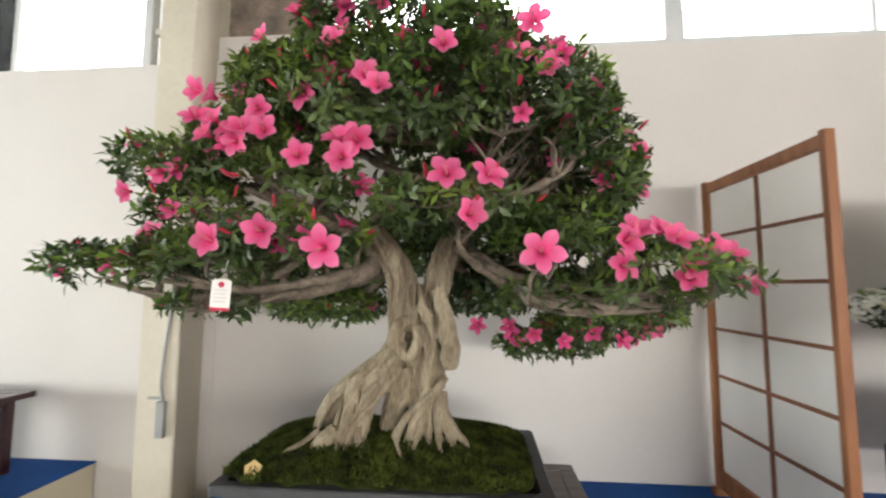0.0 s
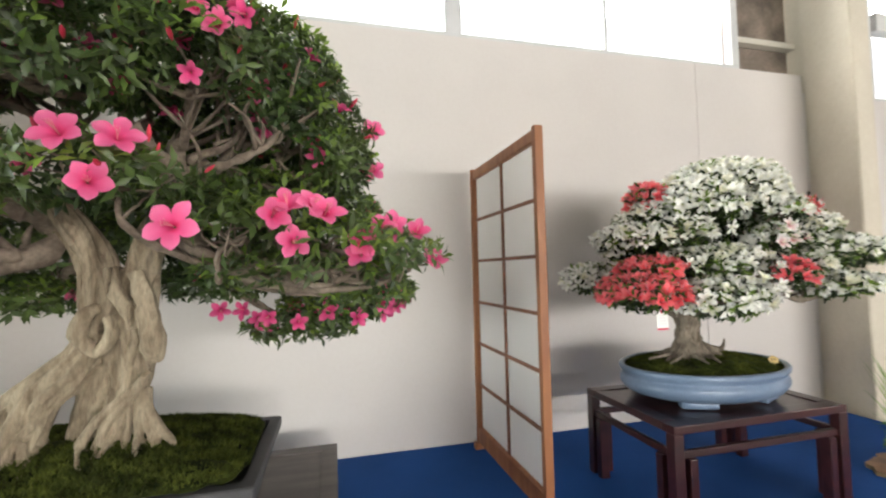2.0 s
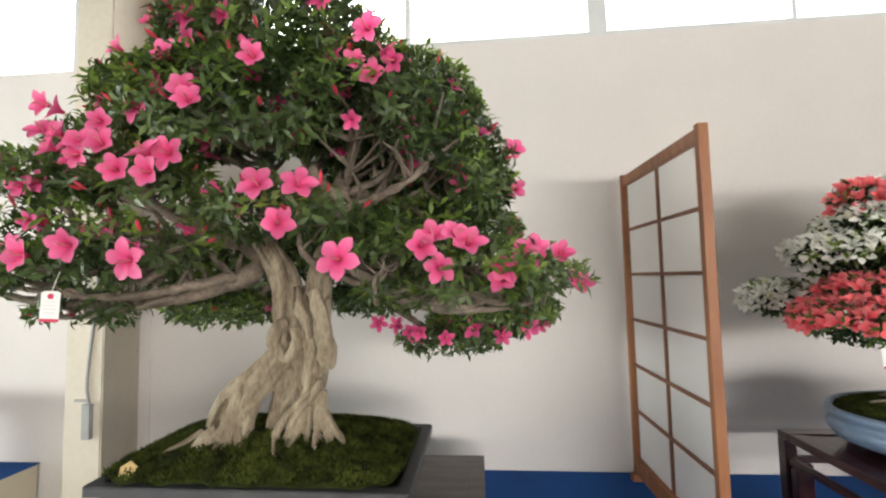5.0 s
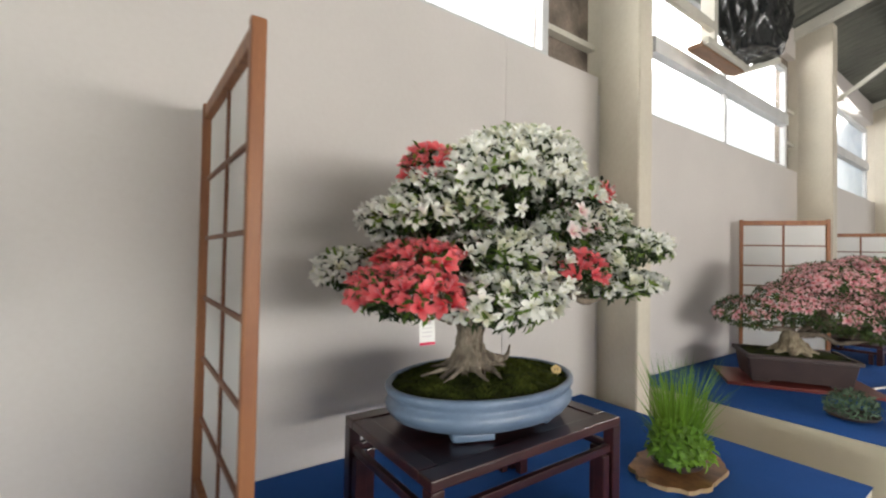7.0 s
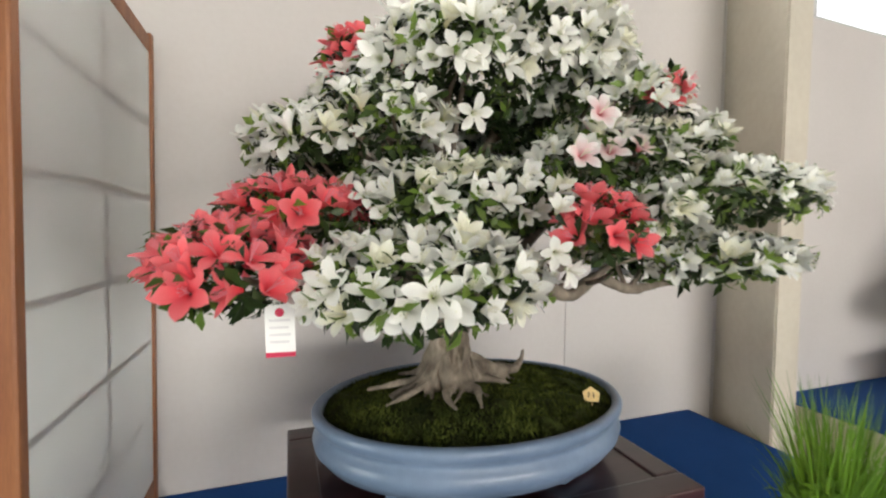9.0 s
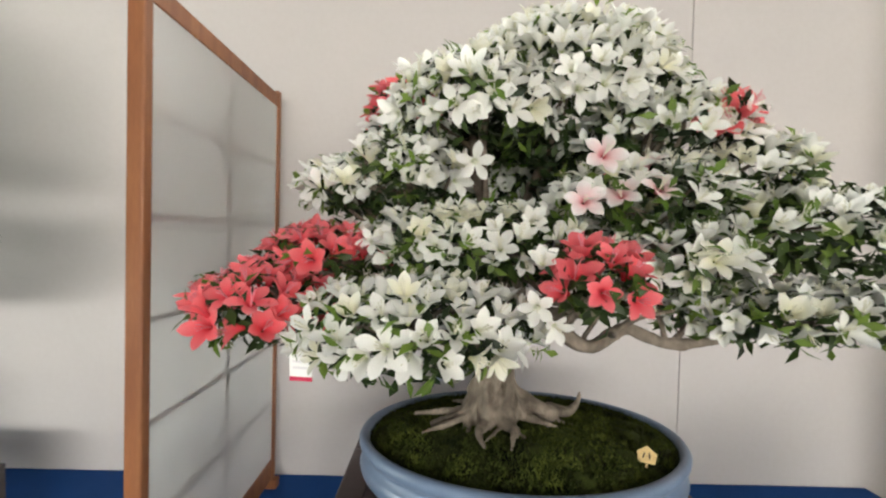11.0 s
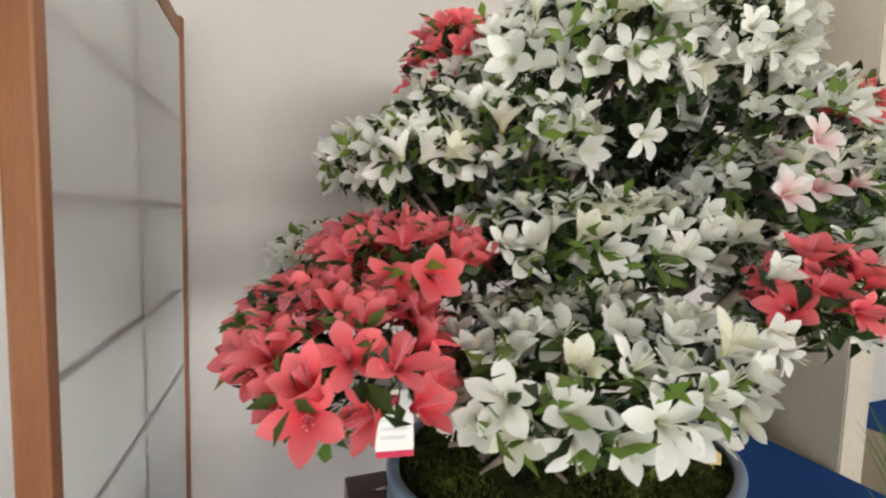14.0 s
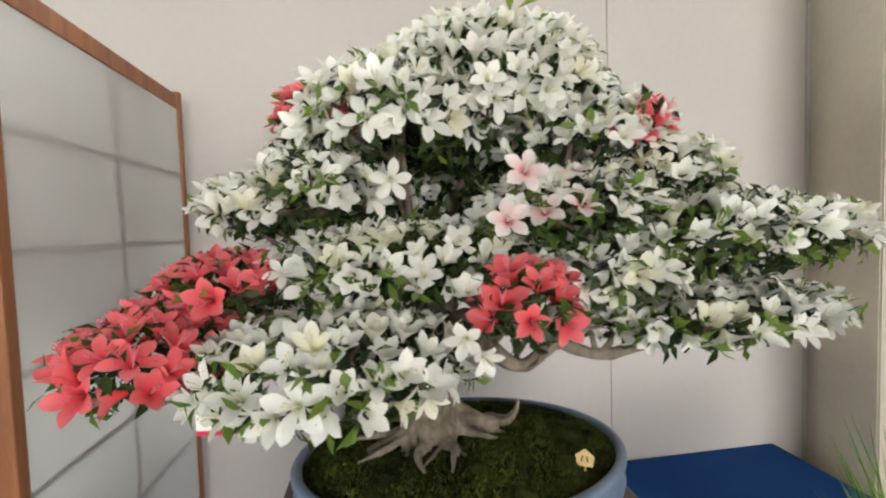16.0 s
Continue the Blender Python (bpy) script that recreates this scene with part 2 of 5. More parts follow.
def prism(points, z0, z1):
    bm = bmesh.new()
    lo = [bm.verts.new((x, y, z0)) for x, y in points]
    hi = [bm.verts.new((x, y, z1)) for x, y in points]
    bm.faces.new(list(reversed(lo)))
    bm.faces.new(hi)
    for i in range(len(points)):
        j = (i + 1) % len(points)
        bm.faces.new((lo[i], lo[j], hi[j], hi[i]))
    bmesh.ops.recalc_face_normals(bm, faces=bm.faces)
    return bm


def lathe(rings, n=64):
    """An oval turned body: rings of (rx, ry, z) from the outside foot over the lip to the inside."""
    bm = bmesh.new()
    loops = [[bm.verts.new((rx * math.cos(2 * math.pi * i / n), ry * math.sin(2 * math.pi * i / n), z)) for i in range(n)] for rx, ry, z in rings]
    for a, b in zip(loops, loops[1:]):
        for i in range(n):
            bm.faces.new((a[i], a[(i + 1) % n], b[(i + 1) % n], b[i]))
    bm.faces.new(list(reversed(loops[0])))
    bm.faces.new(loops[-1])
    bmesh.ops.recalc_face_normals(bm, faces=bm.faces)
    return bm


def raw_mesh(name, verts, faces, materials, uvs=None, mat_index=None, smooth=False):
    me = bpy.data.meshes.new(name)
    me.from_pydata(verts.tolist() if hasattr(verts, "tolist") else verts, [], faces)
    for m in materials:
        me.materials.append(m)
    if uvs is not None:
        layer = me.uv_layers.new(name="UVMap")
        idx = np.empty(len(me.loops), dtype=np.int32)
        me.loops.foreach_get("vertex_index", idx)
        layer.data.foreach_set("uv", np.asarray(uvs, dtype=np.float32)[idx].ravel())
    if mat_index is not None:
        me.polygons.foreach_set("material_index", mat_index)
    if smooth:
        me.polygons.foreach_set("use_smooth", [True] * len(me.polygons))
    return me


def thing(name, label, category, group="", place=None, kind=""):
    ob = new(name)
    ob.empty_display_size = 0.05
    if place is not None:
        ob.matrix_basis = place
    return tagged(ob, label, category, group, kind)


WALL_Y, CLOTH_Z = 1.93, 0.60

# ---- structure ----
def structure(name, bm, material, label="", smooth=False):
    return tagged(part(name, bm, material, None, label, smooth), kind="structure")


structure("floor", one_box((-9, -5, -0.1), (16, 2.3, 0)), CONCRETE, "grey concrete hall floor")
SILL = 2.567
# boarded wall below the clerestory, in panels with narrow joints
wall = thing("wall_north", "beige painted board wall below high windows", "wall", kind="structure")
for x0, x1 in ((-9.0, -5.55), (-5.55, -1.3), (-1.3, 2.3114), (2.3127, 3.1125), (3.1175, 6.9), (6.9, 11.1), (11.1, 16.0)):
    part("panel", one_box((x0 + 0.0007, WALL_Y, 0), (x1 - 0.0007, WALL_Y + 0.05, SILL if x0 < 3 else SILL - 0.11), 0.002), BOARD, wall)
part("backing", one_box((-9, WALL_Y + 0.054, 0), (16, WALL_Y + 0.12, 2.45)), RAW, wall)


def column(name, x, front, flip, wide=0.17):
    """A painted column that stands out from the wall; x: the near front corner."""
    w = wide * flip
    pts = [(x, 1.595), (x + w, 1.595), (x + w - 0.0 * flip, WALL_Y + 0.11), (x + 0.125 * flip, WALL_Y + 0.11), (x + 0.125 * flip, WALL_Y - 0.002)]
    bm = prism(pts if flip > 0 else pts[::-1], 0, 4.0)
    bmesh.ops.bevel(bm, geom=[e for e in bm.edges if abs(e.verts[0].co.z - e.verts[1].co.z) > 1], offset=0.006, segments=2, affect="EDGES")
    return structure(name, bm, COLUMN, "cream painted square column against the wall")


column("column_1", -1.235, 1.595, -1)
column("column_2", 3.005, 1.595, 1, 0.14)
column("column_3", 6.75, 1.6, 1)
column("column_4", 10.6, 1.6, 1)


def window(name, x0, x1, z0, z1, mullions, transom=None, bars=()):
    w = thing(name, "high window with grey metal frame and blown-out daylight", "window", kind="structure")
    y0, y1 = WALL_Y + 0.02, WALL_Y + 0.075
    fr = bmesh.new()
    for a, b in (((x0, y0, z0), (x1, y1, z0 + 0.03)), ((x0, y0, z1 - 0.05), (x1, y1, z1)), ((x0, y0, z0 + 0.031), (x0 + 0.05, y1, z1 - 0.051)), ((x1 - 0.05, y0, z0 + 0.031), (x1, y1, z1 - 0.051))):
        box(fr, a, b, 0.004)
    part("frame", fr, FRAME, w)
    for mx, mw in mullions:
        part("mullion", one_box((mx - mw / 2, y0 + 0.006, z0 + 0.031), (mx + mw / 2, y1 - 0.006, z1 - 0.051), 0.003), FRAME, w)
    if transom:
        part("transom", one_box((x0 + 0.051, y0 - 0.03, transom - 0.06), (x1 - 0.051, y1 - 0.004, transom + 0.06), 0.004), FRAME, w)
    edges = [x0 + 0.05] + [v for mx, mw in mullions for v in (mx - mw / 2, mx + mw / 2)] + [x1 - 0.05]
    for a, b in zip(edges[::2], edges[1::2]):
        p = part("pane", one_box((a, WALL_Y + 0.05, z0 + 0.03), (b, WALL_Y + 0.054, z1 - 0.05)), GLASS, w)
        p.visible_shadow = False
    return w


window("window_1", -0.83, 2.66, SILL, 3.75, ((-0.02, 0.03), (0.885, 0.085), (1.757, 0.02)))
window("window_2", 3.725, 6.60, SILL - 0.11, 3.6, ((5.05, 0.05),), 2.99)
window("window_3", 7.15, 10.3, SILL - 0.11, 3.6, ((8.6, 0.05),), 2.99)
window("window_4", -5.2, -1.74, SILL - 0.05, 3.75, ((-2.53, 0.03), (-3.5, 0.08)))
# raw recesses between window ends and columns, with pale rails
for k, (x0, x1) in enumerate(((2.665, 3.12), (6.605, 6.9), (-1.735, -1.36), (-1.37, -0.835))):
    structure("recess_%d" % (k + 1), one_box((x0, WALL_Y + 0.09, 2.47), (x1, WALL_Y + 0.14, 3.8)), RAW, "dark unfinished wall strip beside the window")
    for z in (2.75, 3.12)[:2 if k < 3 else 0]:
        structure("trim_rail", one_box((x0 + 0.003, WALL_Y + 0.03, z), (x1 - 0.003, WALL_Y + 0.085, z + 0.035), 0.003), STEEL, "cream painted wall rail")
structure("wall_north_step", one_box((-1.355, WALL_Y + 0.004, SILL + 0.002), (-0.835, WALL_Y + 0.085, 2.70), 0.003), BOARD, "beige board below the unfinished strip")
structure("wall_north_pier", one_box((3.14, WALL_Y + 0.004, SILL - 0.108), (3.722, WALL_Y + 0.085, 3.755), 0.003), BOARD, "beige wall pier beside the column")
structure("wall_north_top", one_box((-9, WALL_Y + 0.02, 3.76), (16, WALL_Y + 0.14, 4.1)), BOARD)
structure("backdrop", one_box((-14, 5.0, 0.5), (24, 5.05, 9)), SKYGLOW, "bright hazy daylight outside the windows")

# roof: corrugated sheet rising towards the hall's middle, on pale steel
bm = bmesh.new()
cols, ys = 700, (2.3, -1.4, -5.0)
rows_v = [[bm.verts.new((-9 + 25 * i / cols, y, 4.05 + (2.3 - y) * 0.28 + 0.018 * math.sin(i * 1.57))) for i in range(cols + 1)] for y in ys]
for a, b in zip(rows_v, rows_v[1:]):
    for i in range(cols):
        bm.faces.new((a[i], a[i + 1], b[i + 1], b[i]))
structure("ceiling", bm, ROOF, "grey corrugated roof sheet")
rafters = []
for x in (-5.4, -1.3, 3.08, 6.85, 10.7):
    bm = one_box((-0.04, -7.3, -0.06), (0.04, 0, 0.06), 0.004, pose(x, 2.25, 3.95, -15.64))
    rafters.append(tagged(part("rafter", bm, STEEL), "cream painted steel rafter under the roof", "rafter", "rafters"))
for y, z in ((1.2, 4.2), (-0.2, 4.6), (-1.8, 5.05)):
    tagged(part("purlin", one_box((-9, y - 0.03, z), (16, y + 0.03, z + 0.06), 0.003), STEEL), "cream painted steel purlin", "purlin", "purlins")
for x in (6.95, 10.8):
    tagged(part("brace", one_box((-0.02, -0.02, 0), (0.02, 0.02, 1.55), 0.003, pose(x, 1.6, 3.2, 55)), STEEL), "slanting steel brace from column to roof", "brace", "braces")

# south side behind the viewer, unseen and assumed: wall with an open band, and end walls with openings
for k, (x0, x1, z0, z1) in enumerate(((-9, -0.1, 0, 3.0), (-0.1, 5.3, 0, 1.4), (-0.1, 5.3, 2.0, 3.0), (5.3, 16, 0, 3.0), (-9, 16, 3.001, 6.2))):
    structure("wall_south_%d" % (k + 1), one_box((x0, -5.0, z0), (x1, -4.9, z1)), BOARD)
for name, x0, x1 in (("wall_east", 12.6, 12.7), ("wall_west", -6.6, -6.5)):
    for k, (y0, y1, z0, z1) in enumerate(((-5, -4.0, 0, 6.2), (0.8, 2.3, 0, 6.2), (-4.0, 0.8, 0, 0.75), (-4.0, 0.8, 3.25, 6.2))):
        structure("%s_%d" % (name, k + 1), one_box((x0, y0, z0), (x1, y1, z1)), BOARD)

# ---- display tables with blue cloths ----
def display_table(x0, x1, y0, label):
    t = thing("display_table", label, "table", "display tables along the wall", pose(0, 0, 0))
    bm = one_box((x0, y0, CLOTH_Z - 0.006), (x1, WALL_Y - 0.003, CLOTH_Z), 0.0025)
    part("tablecloth", bm, CLOTH, t, "dark blue cloth over the top")
    part("tabletop", one_box((x0 + 0.01, y0 + 0.01, CLOTH_Z - 0.036), (x1 - 0.01, WALL_Y - 0.01, CLOTH_Z - 0.007)), PLYWOOD, t)
    # pleated cream skirt round the free sides
    path = [(x0 + 0.004, WALL_Y - 0.01), (x0 + 0.004, y0 + 0.004), (x1 - 0.004, y0 + 0.004), (x1 - 0.004, WALL_Y - 0.01)]
    bm = bmesh.new()
    run, k = [], 0
    for (ax, ay), (bx, by) in zip(path, path[1:]):
        n = max(2, int(math.hypot(bx - ax, by - ay) / 0.03))
        nx, ny = (by - ay), -(bx - ax)
        ln = math.hypot(nx, ny)
        for i in range(n):
            f, k = i / n, k + 1
            o = 0.006 * math.sin(k * 0.55)
            run.append((ax + (bx - ax) * f, ay + (by - ay) * f, nx / ln * o, ny / ln * o))
    run.append((*path[-1], 0, 0))
    top = [bm.verts.new((x, y, CLOTH_Z - 0.0065)) for x, y, _, _ in run]
    low = [bm.verts.new((x - ox, y - oy, 0.02)) for x, y, ox, oy in run]
    for i in range(len(run) - 1):
        bm.faces.new((low[i], low[i + 1], top[i + 1], top[i]))
    part("skirt", bm, SKIRT, t, "cream cloth skirt hanging to the floor", True)
    for lx in (x0 + 0.08, x1 - 0.08):
        for ly in (y0 + 0.08, WALL_Y - 0.08):
            part("leg", one_box((lx - 0.02, ly - 0.02, 0), (lx + 0.02, ly + 0.02, CLOTH_Z - 0.037)), STEEL, t)
    return t


display_table(-1.10, 2.975, 0.66, "long display table under dark blue cloth with cream skirt")
display_table(3.52, 8.2, 0.66, "second display table under dark blue cloth beyond the column")
display_table(-5.6, -1.86, 0.66, "display table under dark blue cloth with cream skirt beside the column")


# ---- shoji screens ----
def shoji(place, width, height, label):
    """Cedar frame on two feet; bars on the one side, paper behind them. Runs along local y from 0 to width."""
    s = thing("shoji_screen", label, "screen", "shoji screens between the trees", place)
    p, d = 0.024, 0.031
    for y in (0, width - p):
        post = part("post", one_box((-d / 2, y, 0.03), (d / 2, y + p, height), 0.004), CEDAR, s)
        part("foot", one_box((-0.028, y - 0.004, 0), (0.028, y + p + 0.004, 0.03), 0.004), CEDAR, post)
    part("top_rail", one_box((-d / 2 + 0.004, p + 0.001, height - 0.050), (d / 2 - 0.004, width - p - 0.001, height - 0.010), 0.003), CEDAR, s)
    part("bottom_rail", one_box((-d / 2 + 0.004, p + 0.001, 0.032), (d / 2 - 0.004, width - p - 0.001, 0.098), 0.003), CEDAR, s)
    z0, z1, y0, y1 = 0.099, height - 0.051, p + 0.001, width - p - 0.001
    for i in range(1, 6):
        z = z0 + (z1 - z0) * i / 6
        part("bar", one_box((-0.001, y0, z - 0.006), (0.0083, y1, z + 0.006), 0.0015), CEDAR_DARK, s)
    part("upright_bar", one_box((0.0005, (y0 + y1) / 2 - 0.008, z0), (0.0080, (y0 + y1) / 2 + 0.008, z1), 0.0015), CEDAR_DARK, s)
    part("paper", one_box((0.0086, y0, z0), (0.0094, y1, z1)), PAPER, s, "white translucent paper")
    return s


shoji(pose(0.946, 1.203, CLOTH_Z, 0, 0, 0.97), 0.660, 1.284, "cedar shoji screen with white paper standing on blue cloth")
shoji(pose(5.467, 1.335, CLOTH_Z, 0, 0, 37.5), 0.65, 1.19, "reddish cedar shoji screen standing beyond the column")
shoji(pose(7.75, 1.25, CLOTH_Z, 0, 0, 30), 0.65, 1.19, "distant cedar shoji screen near the end of the table")


# ---- stands ----
def low_stand(place, lx, ly, h, material, label, rail=0.055, leg=0.036, over=0.0):
    """A flower stand: framed top, double legs at the corners, a stretcher under the top."""
    s = thing("flower_stand", label, "stand", "", place)
    t = 0.026
    part("top_panel", one_box((-lx / 2 + 0.055, -ly / 2 + 0.055, h - t), (lx / 2 - 0.055, ly / 2 - 0.055, h - 0.004)), material, s)
    for sgn in (-1, 1):
        part("top_frame", one_box((-lx / 2, sgn * ly / 2 - 0.0275 - sgn * 0.0275, h - t), (lx / 2, sgn * ly / 2 + 0.0275 - sgn * 0.0275, h), 0.004), material, s)
        part("top_frame", one_box((sgn * lx / 2 - 0.0275 - sgn * 0.0275, -ly / 2 + 0.0555, h - t), (sgn * lx / 2 + 0.0275 - sgn * 0.0275, ly / 2 - 0.0555, h), 0.004), material, s)
        part("stretcher", one_box((-lx / 2 + leg + over, sgn * (ly / 2 - leg / 2) - 0.009, h - t - rail - 0.022), (lx / 2 - leg - over, sgn * (ly / 2 - leg / 2) + 0.009, h - t - rail), 0.003), material, s)
        part("stretcher", one_box((sgn * (lx / 2 - leg / 2 - over) - 0.009, -ly / 2 + leg, h - t - rail - 0.022), (sgn * (lx / 2 - leg / 2 - over) + 0.009, ly / 2 - leg, h - t - rail), 0.003), material, s)
    for sx in (-1, 1):
        for sy in (-1, 1):
            x, y = sx * (lx / 2 - leg / 2 - over), sy * (ly / 2 - leg / 2)
            part("leg", one_box((x - leg / 2, y - leg / 2, 0), (x + leg / 2, y + leg / 2, h - t - 0.0005), 0.003), material, s)
            xi = x - sx * (leg + 0.016)
            part("leg", one_box((xi - leg / 2 + 0.004, y - leg / 2, 0), (xi + leg / 2 - 0.004, y + leg / 2, h - t - rail - 0.0225), 0.003), material, s)
            yi = y - sy * (leg + 0.016)
            part("leg", one_box((x - leg / 2, yi - leg / 2 + 0.004, 0), (x + leg / 2, yi + leg / 2 - 0.004, h - t - rail - 0.0225), 0.003), material, s)
    return s


low_stand(pose(1.6375, 1.29, CLOTH_Z), 0.705, 0.465, 0.327, ROSEWOOD, "glossy dark rosewood stand with framed top and paired legs")
low_stand(pose(-0.26, 1.245, CLOTH_Z, 0, 0, 0), 1.12, 0.77, 0.182, GREYWOOD, "wide low worn dark wood stand with framed top", 0.02, 0.05)
low_stand(pose(-2.34, 1.55, CLOTH_Z), 0.62, 0.44, 0.362, ROSEWOOD, "dark lacquered wooden stand on blue cloth", 0.02, 0.036, 0.10)


# ---- pots ----
def moss_mound(rx, ry, z, dome, corner=2.0, n=40, seed=0, lump=0.008):
    """A lumpy mound of moss with an oval or rounded square outline."""
    bm = bmesh.new()
    rings = []
    for r in range(0, n + 1):
        f = r / n
        ring = []
        for i in range(96):
            a = 2 * math.pi * i / 96
            c, s = math.cos(a), math.sin(a)
            k = (abs(c) ** corner + abs(s) ** corner) ** (-1 / corner)
            x, y = rx * f * k * c, ry * f * k * s
            h = z + dome * (1 - f ** 2.2) + lump * noise.noise(Vector((x * 22 + seed, y * 22, 3))) + 0.5 * lump * noise.noise(Vector((x * 70 + seed, y * 70, 7)))
            ring.append((x, y, h))
        rings.append(ring)
    vs = [[bm.verts.new(p) for p in ring] for ring in rings[1:]]
    mid = bm.verts.new((0, 0, z + dome))
    for i in range(96):
        bm.faces.new((mid, vs[0][i], vs[0][(i + 1) % 96]))
    for a, b in zip(vs, vs[1:]):
        for i in range(96):
            bm.faces.new((a[i], b[i], b[(i + 1) % 96], a[(i + 1) % 96]))
    return bm


def moss_tufts(rx, ry, z, dome, corner, count, seed, size=0.006):
    """Short fuzz over a mound."""
    rs = np.random.RandomState(seed)
    verts, faces = [], []
    while len(faces) < count:
        x, y = rs.uniform(-1, 1, 2)
        f = (abs(x) ** corner + abs(y) ** corner) ** (1 / corner)
        if f > 0.985:
            continue
        lumps = noise.noise(Vector((x * rx * 30 + seed, y * ry * 30, 5)))
        if rs.rand() > 0.75 + 0.9 * lumps:
            continue
        p = np.array([x * rx, y * ry, z + dome * (1 - f ** 2.2) - 0.002])
        a, w = rs.uniform(0, 6.28), size * rs.uniform(0.25, 0.5)
        tip = p + np.array([rs.normal(0, 0.5), rs.normal(0, 0.5), 1.0]) * size * rs.uniform(0.7, 1.6)
        d = np.array([math.cos(a), math.sin(a), 0]) * w
        k = len(verts)
        verts += [p - d, p + d, tip]
        faces.append((k, k + 1, k + 2))
    return raw_mesh("moss_fuzz", np.array(verts), faces, [MOSSTUFT])


def oval_pot(place):
    p = thing("bonsai_pot", "oval pale blue glazed pot with rounded belly and feet", "pot", "", place)
    rings = [(0.205, 0.145, 0.022), (0.245, 0.172, 0.024), (0.278, 0.197, 0.040), (0.293, 0.208, 0.062), (0.296, 0.211, 0.078), (0.291, 0.206, 0.090), (0.285, 0.202, 0.098), (0.284, 0.201, 0.104),
             (0.291, 0.207, 0.112), (0.297, 0.212, 0.122), (0.298, 0.213, 0.133), (0.294, 0.210, 0.140), (0.287, 0.203, 0.142), (0.281, 0.197, 0.138), (0.277, 0.193, 0.120), (0.27, 0.188, 0.10)]
    part("bowl", lathe(rings, 96), BLUEGLAZE, p, "", True)
    for sx in (-1, 1):
        for sy in (-1, 1):
            part("foot", one_box((-0.055, -0.016, 0), (0.055, 0.030, 0.030), 0.009, pose(0.140 * sx, 0.122 * sy, 0, 0, 0, -22 * sx * sy + (180 if sy > 0 else 0))), BLUEGLAZE, p, "", True)
    return p


oval_pot(pose(1.645, 1.309, CLOTH_Z + 0.327) @ Matrix.Diagonal((1.07, 1.10, 0.866, 1)))


def square_pot(place, lx, ly, h, wall, material, label, flare=0.03):
    """A rectangular tray with flared sides, a lip and low feet."""
    p = thing("bonsai_pot", label, "pot", "", place)
    bm = bmesh.new()

    def ring(sx, sy, z, r=0.012):
        pts = []
        for cx, cy, a0 in ((1, 1, 0), (-1, 1, 90), (-1, -1, 180), (1, -1, 270)):
            for k in range(4):
                a = radians(a0 + 30 * k)
                pts.append(bm.verts.new((cx * (sx / 2 - r) + r * math.cos(a), cy * (sy / 2 - r) + r * math.sin(a), z)))
        return pts
    f = flare
    rs = [ring(lx - 2 * f, ly - 2 * f, 0.018), ring(lx - 0.9 * f, ly - 0.9 * f, h - 0.03), ring(lx, ly, h - 0.024), ring(lx, ly, h - 0.003), ring(lx - 0.006, ly - 0.006, h),
          ring(lx - 2 * wall, ly - 2 * wall, h), ring(lx - 2 * wall - 0.006, ly - 2 * wall - 0.006, h - 0.025)]
    for a, b in zip(rs, rs[1:]):
        for i in range(16):
            bm.faces.new((a[i], a[(i + 1) % 16], b[(i + 1) % 16], b[i]))
    bm.faces.new(list(reversed(rs[0])))
    bm.faces.new(rs[-1])
    part("tray", bm, material, p)
    for sx in (-1, 1):
        for sy in (-1, 1):
            part("foot", one_box((-0.05, -0.02, 0), (0.05, 0.02, 0.02), 0.004, pose(sx * (lx / 2 - f - 0.06), sy * (ly / 2 - f - 0.03), 0)), material, p)
    return p


PINK_TRAY_Z = CLOTH_Z + 0.182
square_pot(pose(-0.268, 1.165, PINK_TRAY_Z), 0.80, 0.47, 0.192, 0.03, TRAYCLAY, "shallow dark grey unglazed rectangular bonsai tray", 0.05)


# ---- plants ----
def tube(bm, pts, radii, n=10, flute=0.0, seed=0.0, rough=0.0):
    """A bent limb through the points, with ribs (flute) and knots (rough)."""
    P = [Vector(p) for p in pts]
    fine, rad = [], []
    for i in range(len(P) - 1):
        a, b, c, d = P[max(i - 1, 0)], P[i], P[i + 1], P[min(i + 2, len(P) - 1)]
        m = max(3, int((c - b).length / max(0.006, min(radii[i], radii[i + 1]) * 0.6)))
        m = min(m, 24)
        for k in range(m):
            t = k / m
            fine.append(0.5 * ((2 * b) + (c - a) * t + (2 * a - 5 * b + 4 * c - d) * t * t + (3 * b - a - 3 * c + d) * t ** 3))
            rad.append(radii[i] + (radii[i + 1] - radii[i]) * t)
    fine.append(P[-1])
    rad.append(radii[-1])
    side = Vector((0.31, 0.87, 0.2))
    rings = []
    for i, p in enumerate(fine):
        d = (fine[min(i + 1, len(fine) - 1)] - fine[max(i - 1, 0)]).normalized()
        u = (side - d * side.dot(d)).normalized()
        v = d.cross(u)
        side = u
        ring = []
        for k in range(n):
            a = 2 * math.pi * k / n
            o = u * math.cos(a) + v * math.sin(a)
            r = rad[i] * (1 + flute * math.sin(3 * a + i * 0.12 + seed) + 0.5 * flute * math.sin(7 * a - i * 0.2 + seed))
            if rough:
                r *= 1 + rough * noise.noise((p + o * rad[i]) * 28 + Vector((seed, 0, 0))) + 0.6 * rough * noise.noise((p + o * rad[i]) * 75)
            ring.append(bm.verts.new(p + o * r))
        rings.append(ring)
    for a, b in zip(rings, rings[1:]):
        for k in range(n):
            bm.faces.new((a[k], a[(k + 1) % n], b[(k + 1) % n], b[k]))
    bm.faces.new(list(reversed(rings[0])))
    bm.faces.new(rings[-1])
    return bm


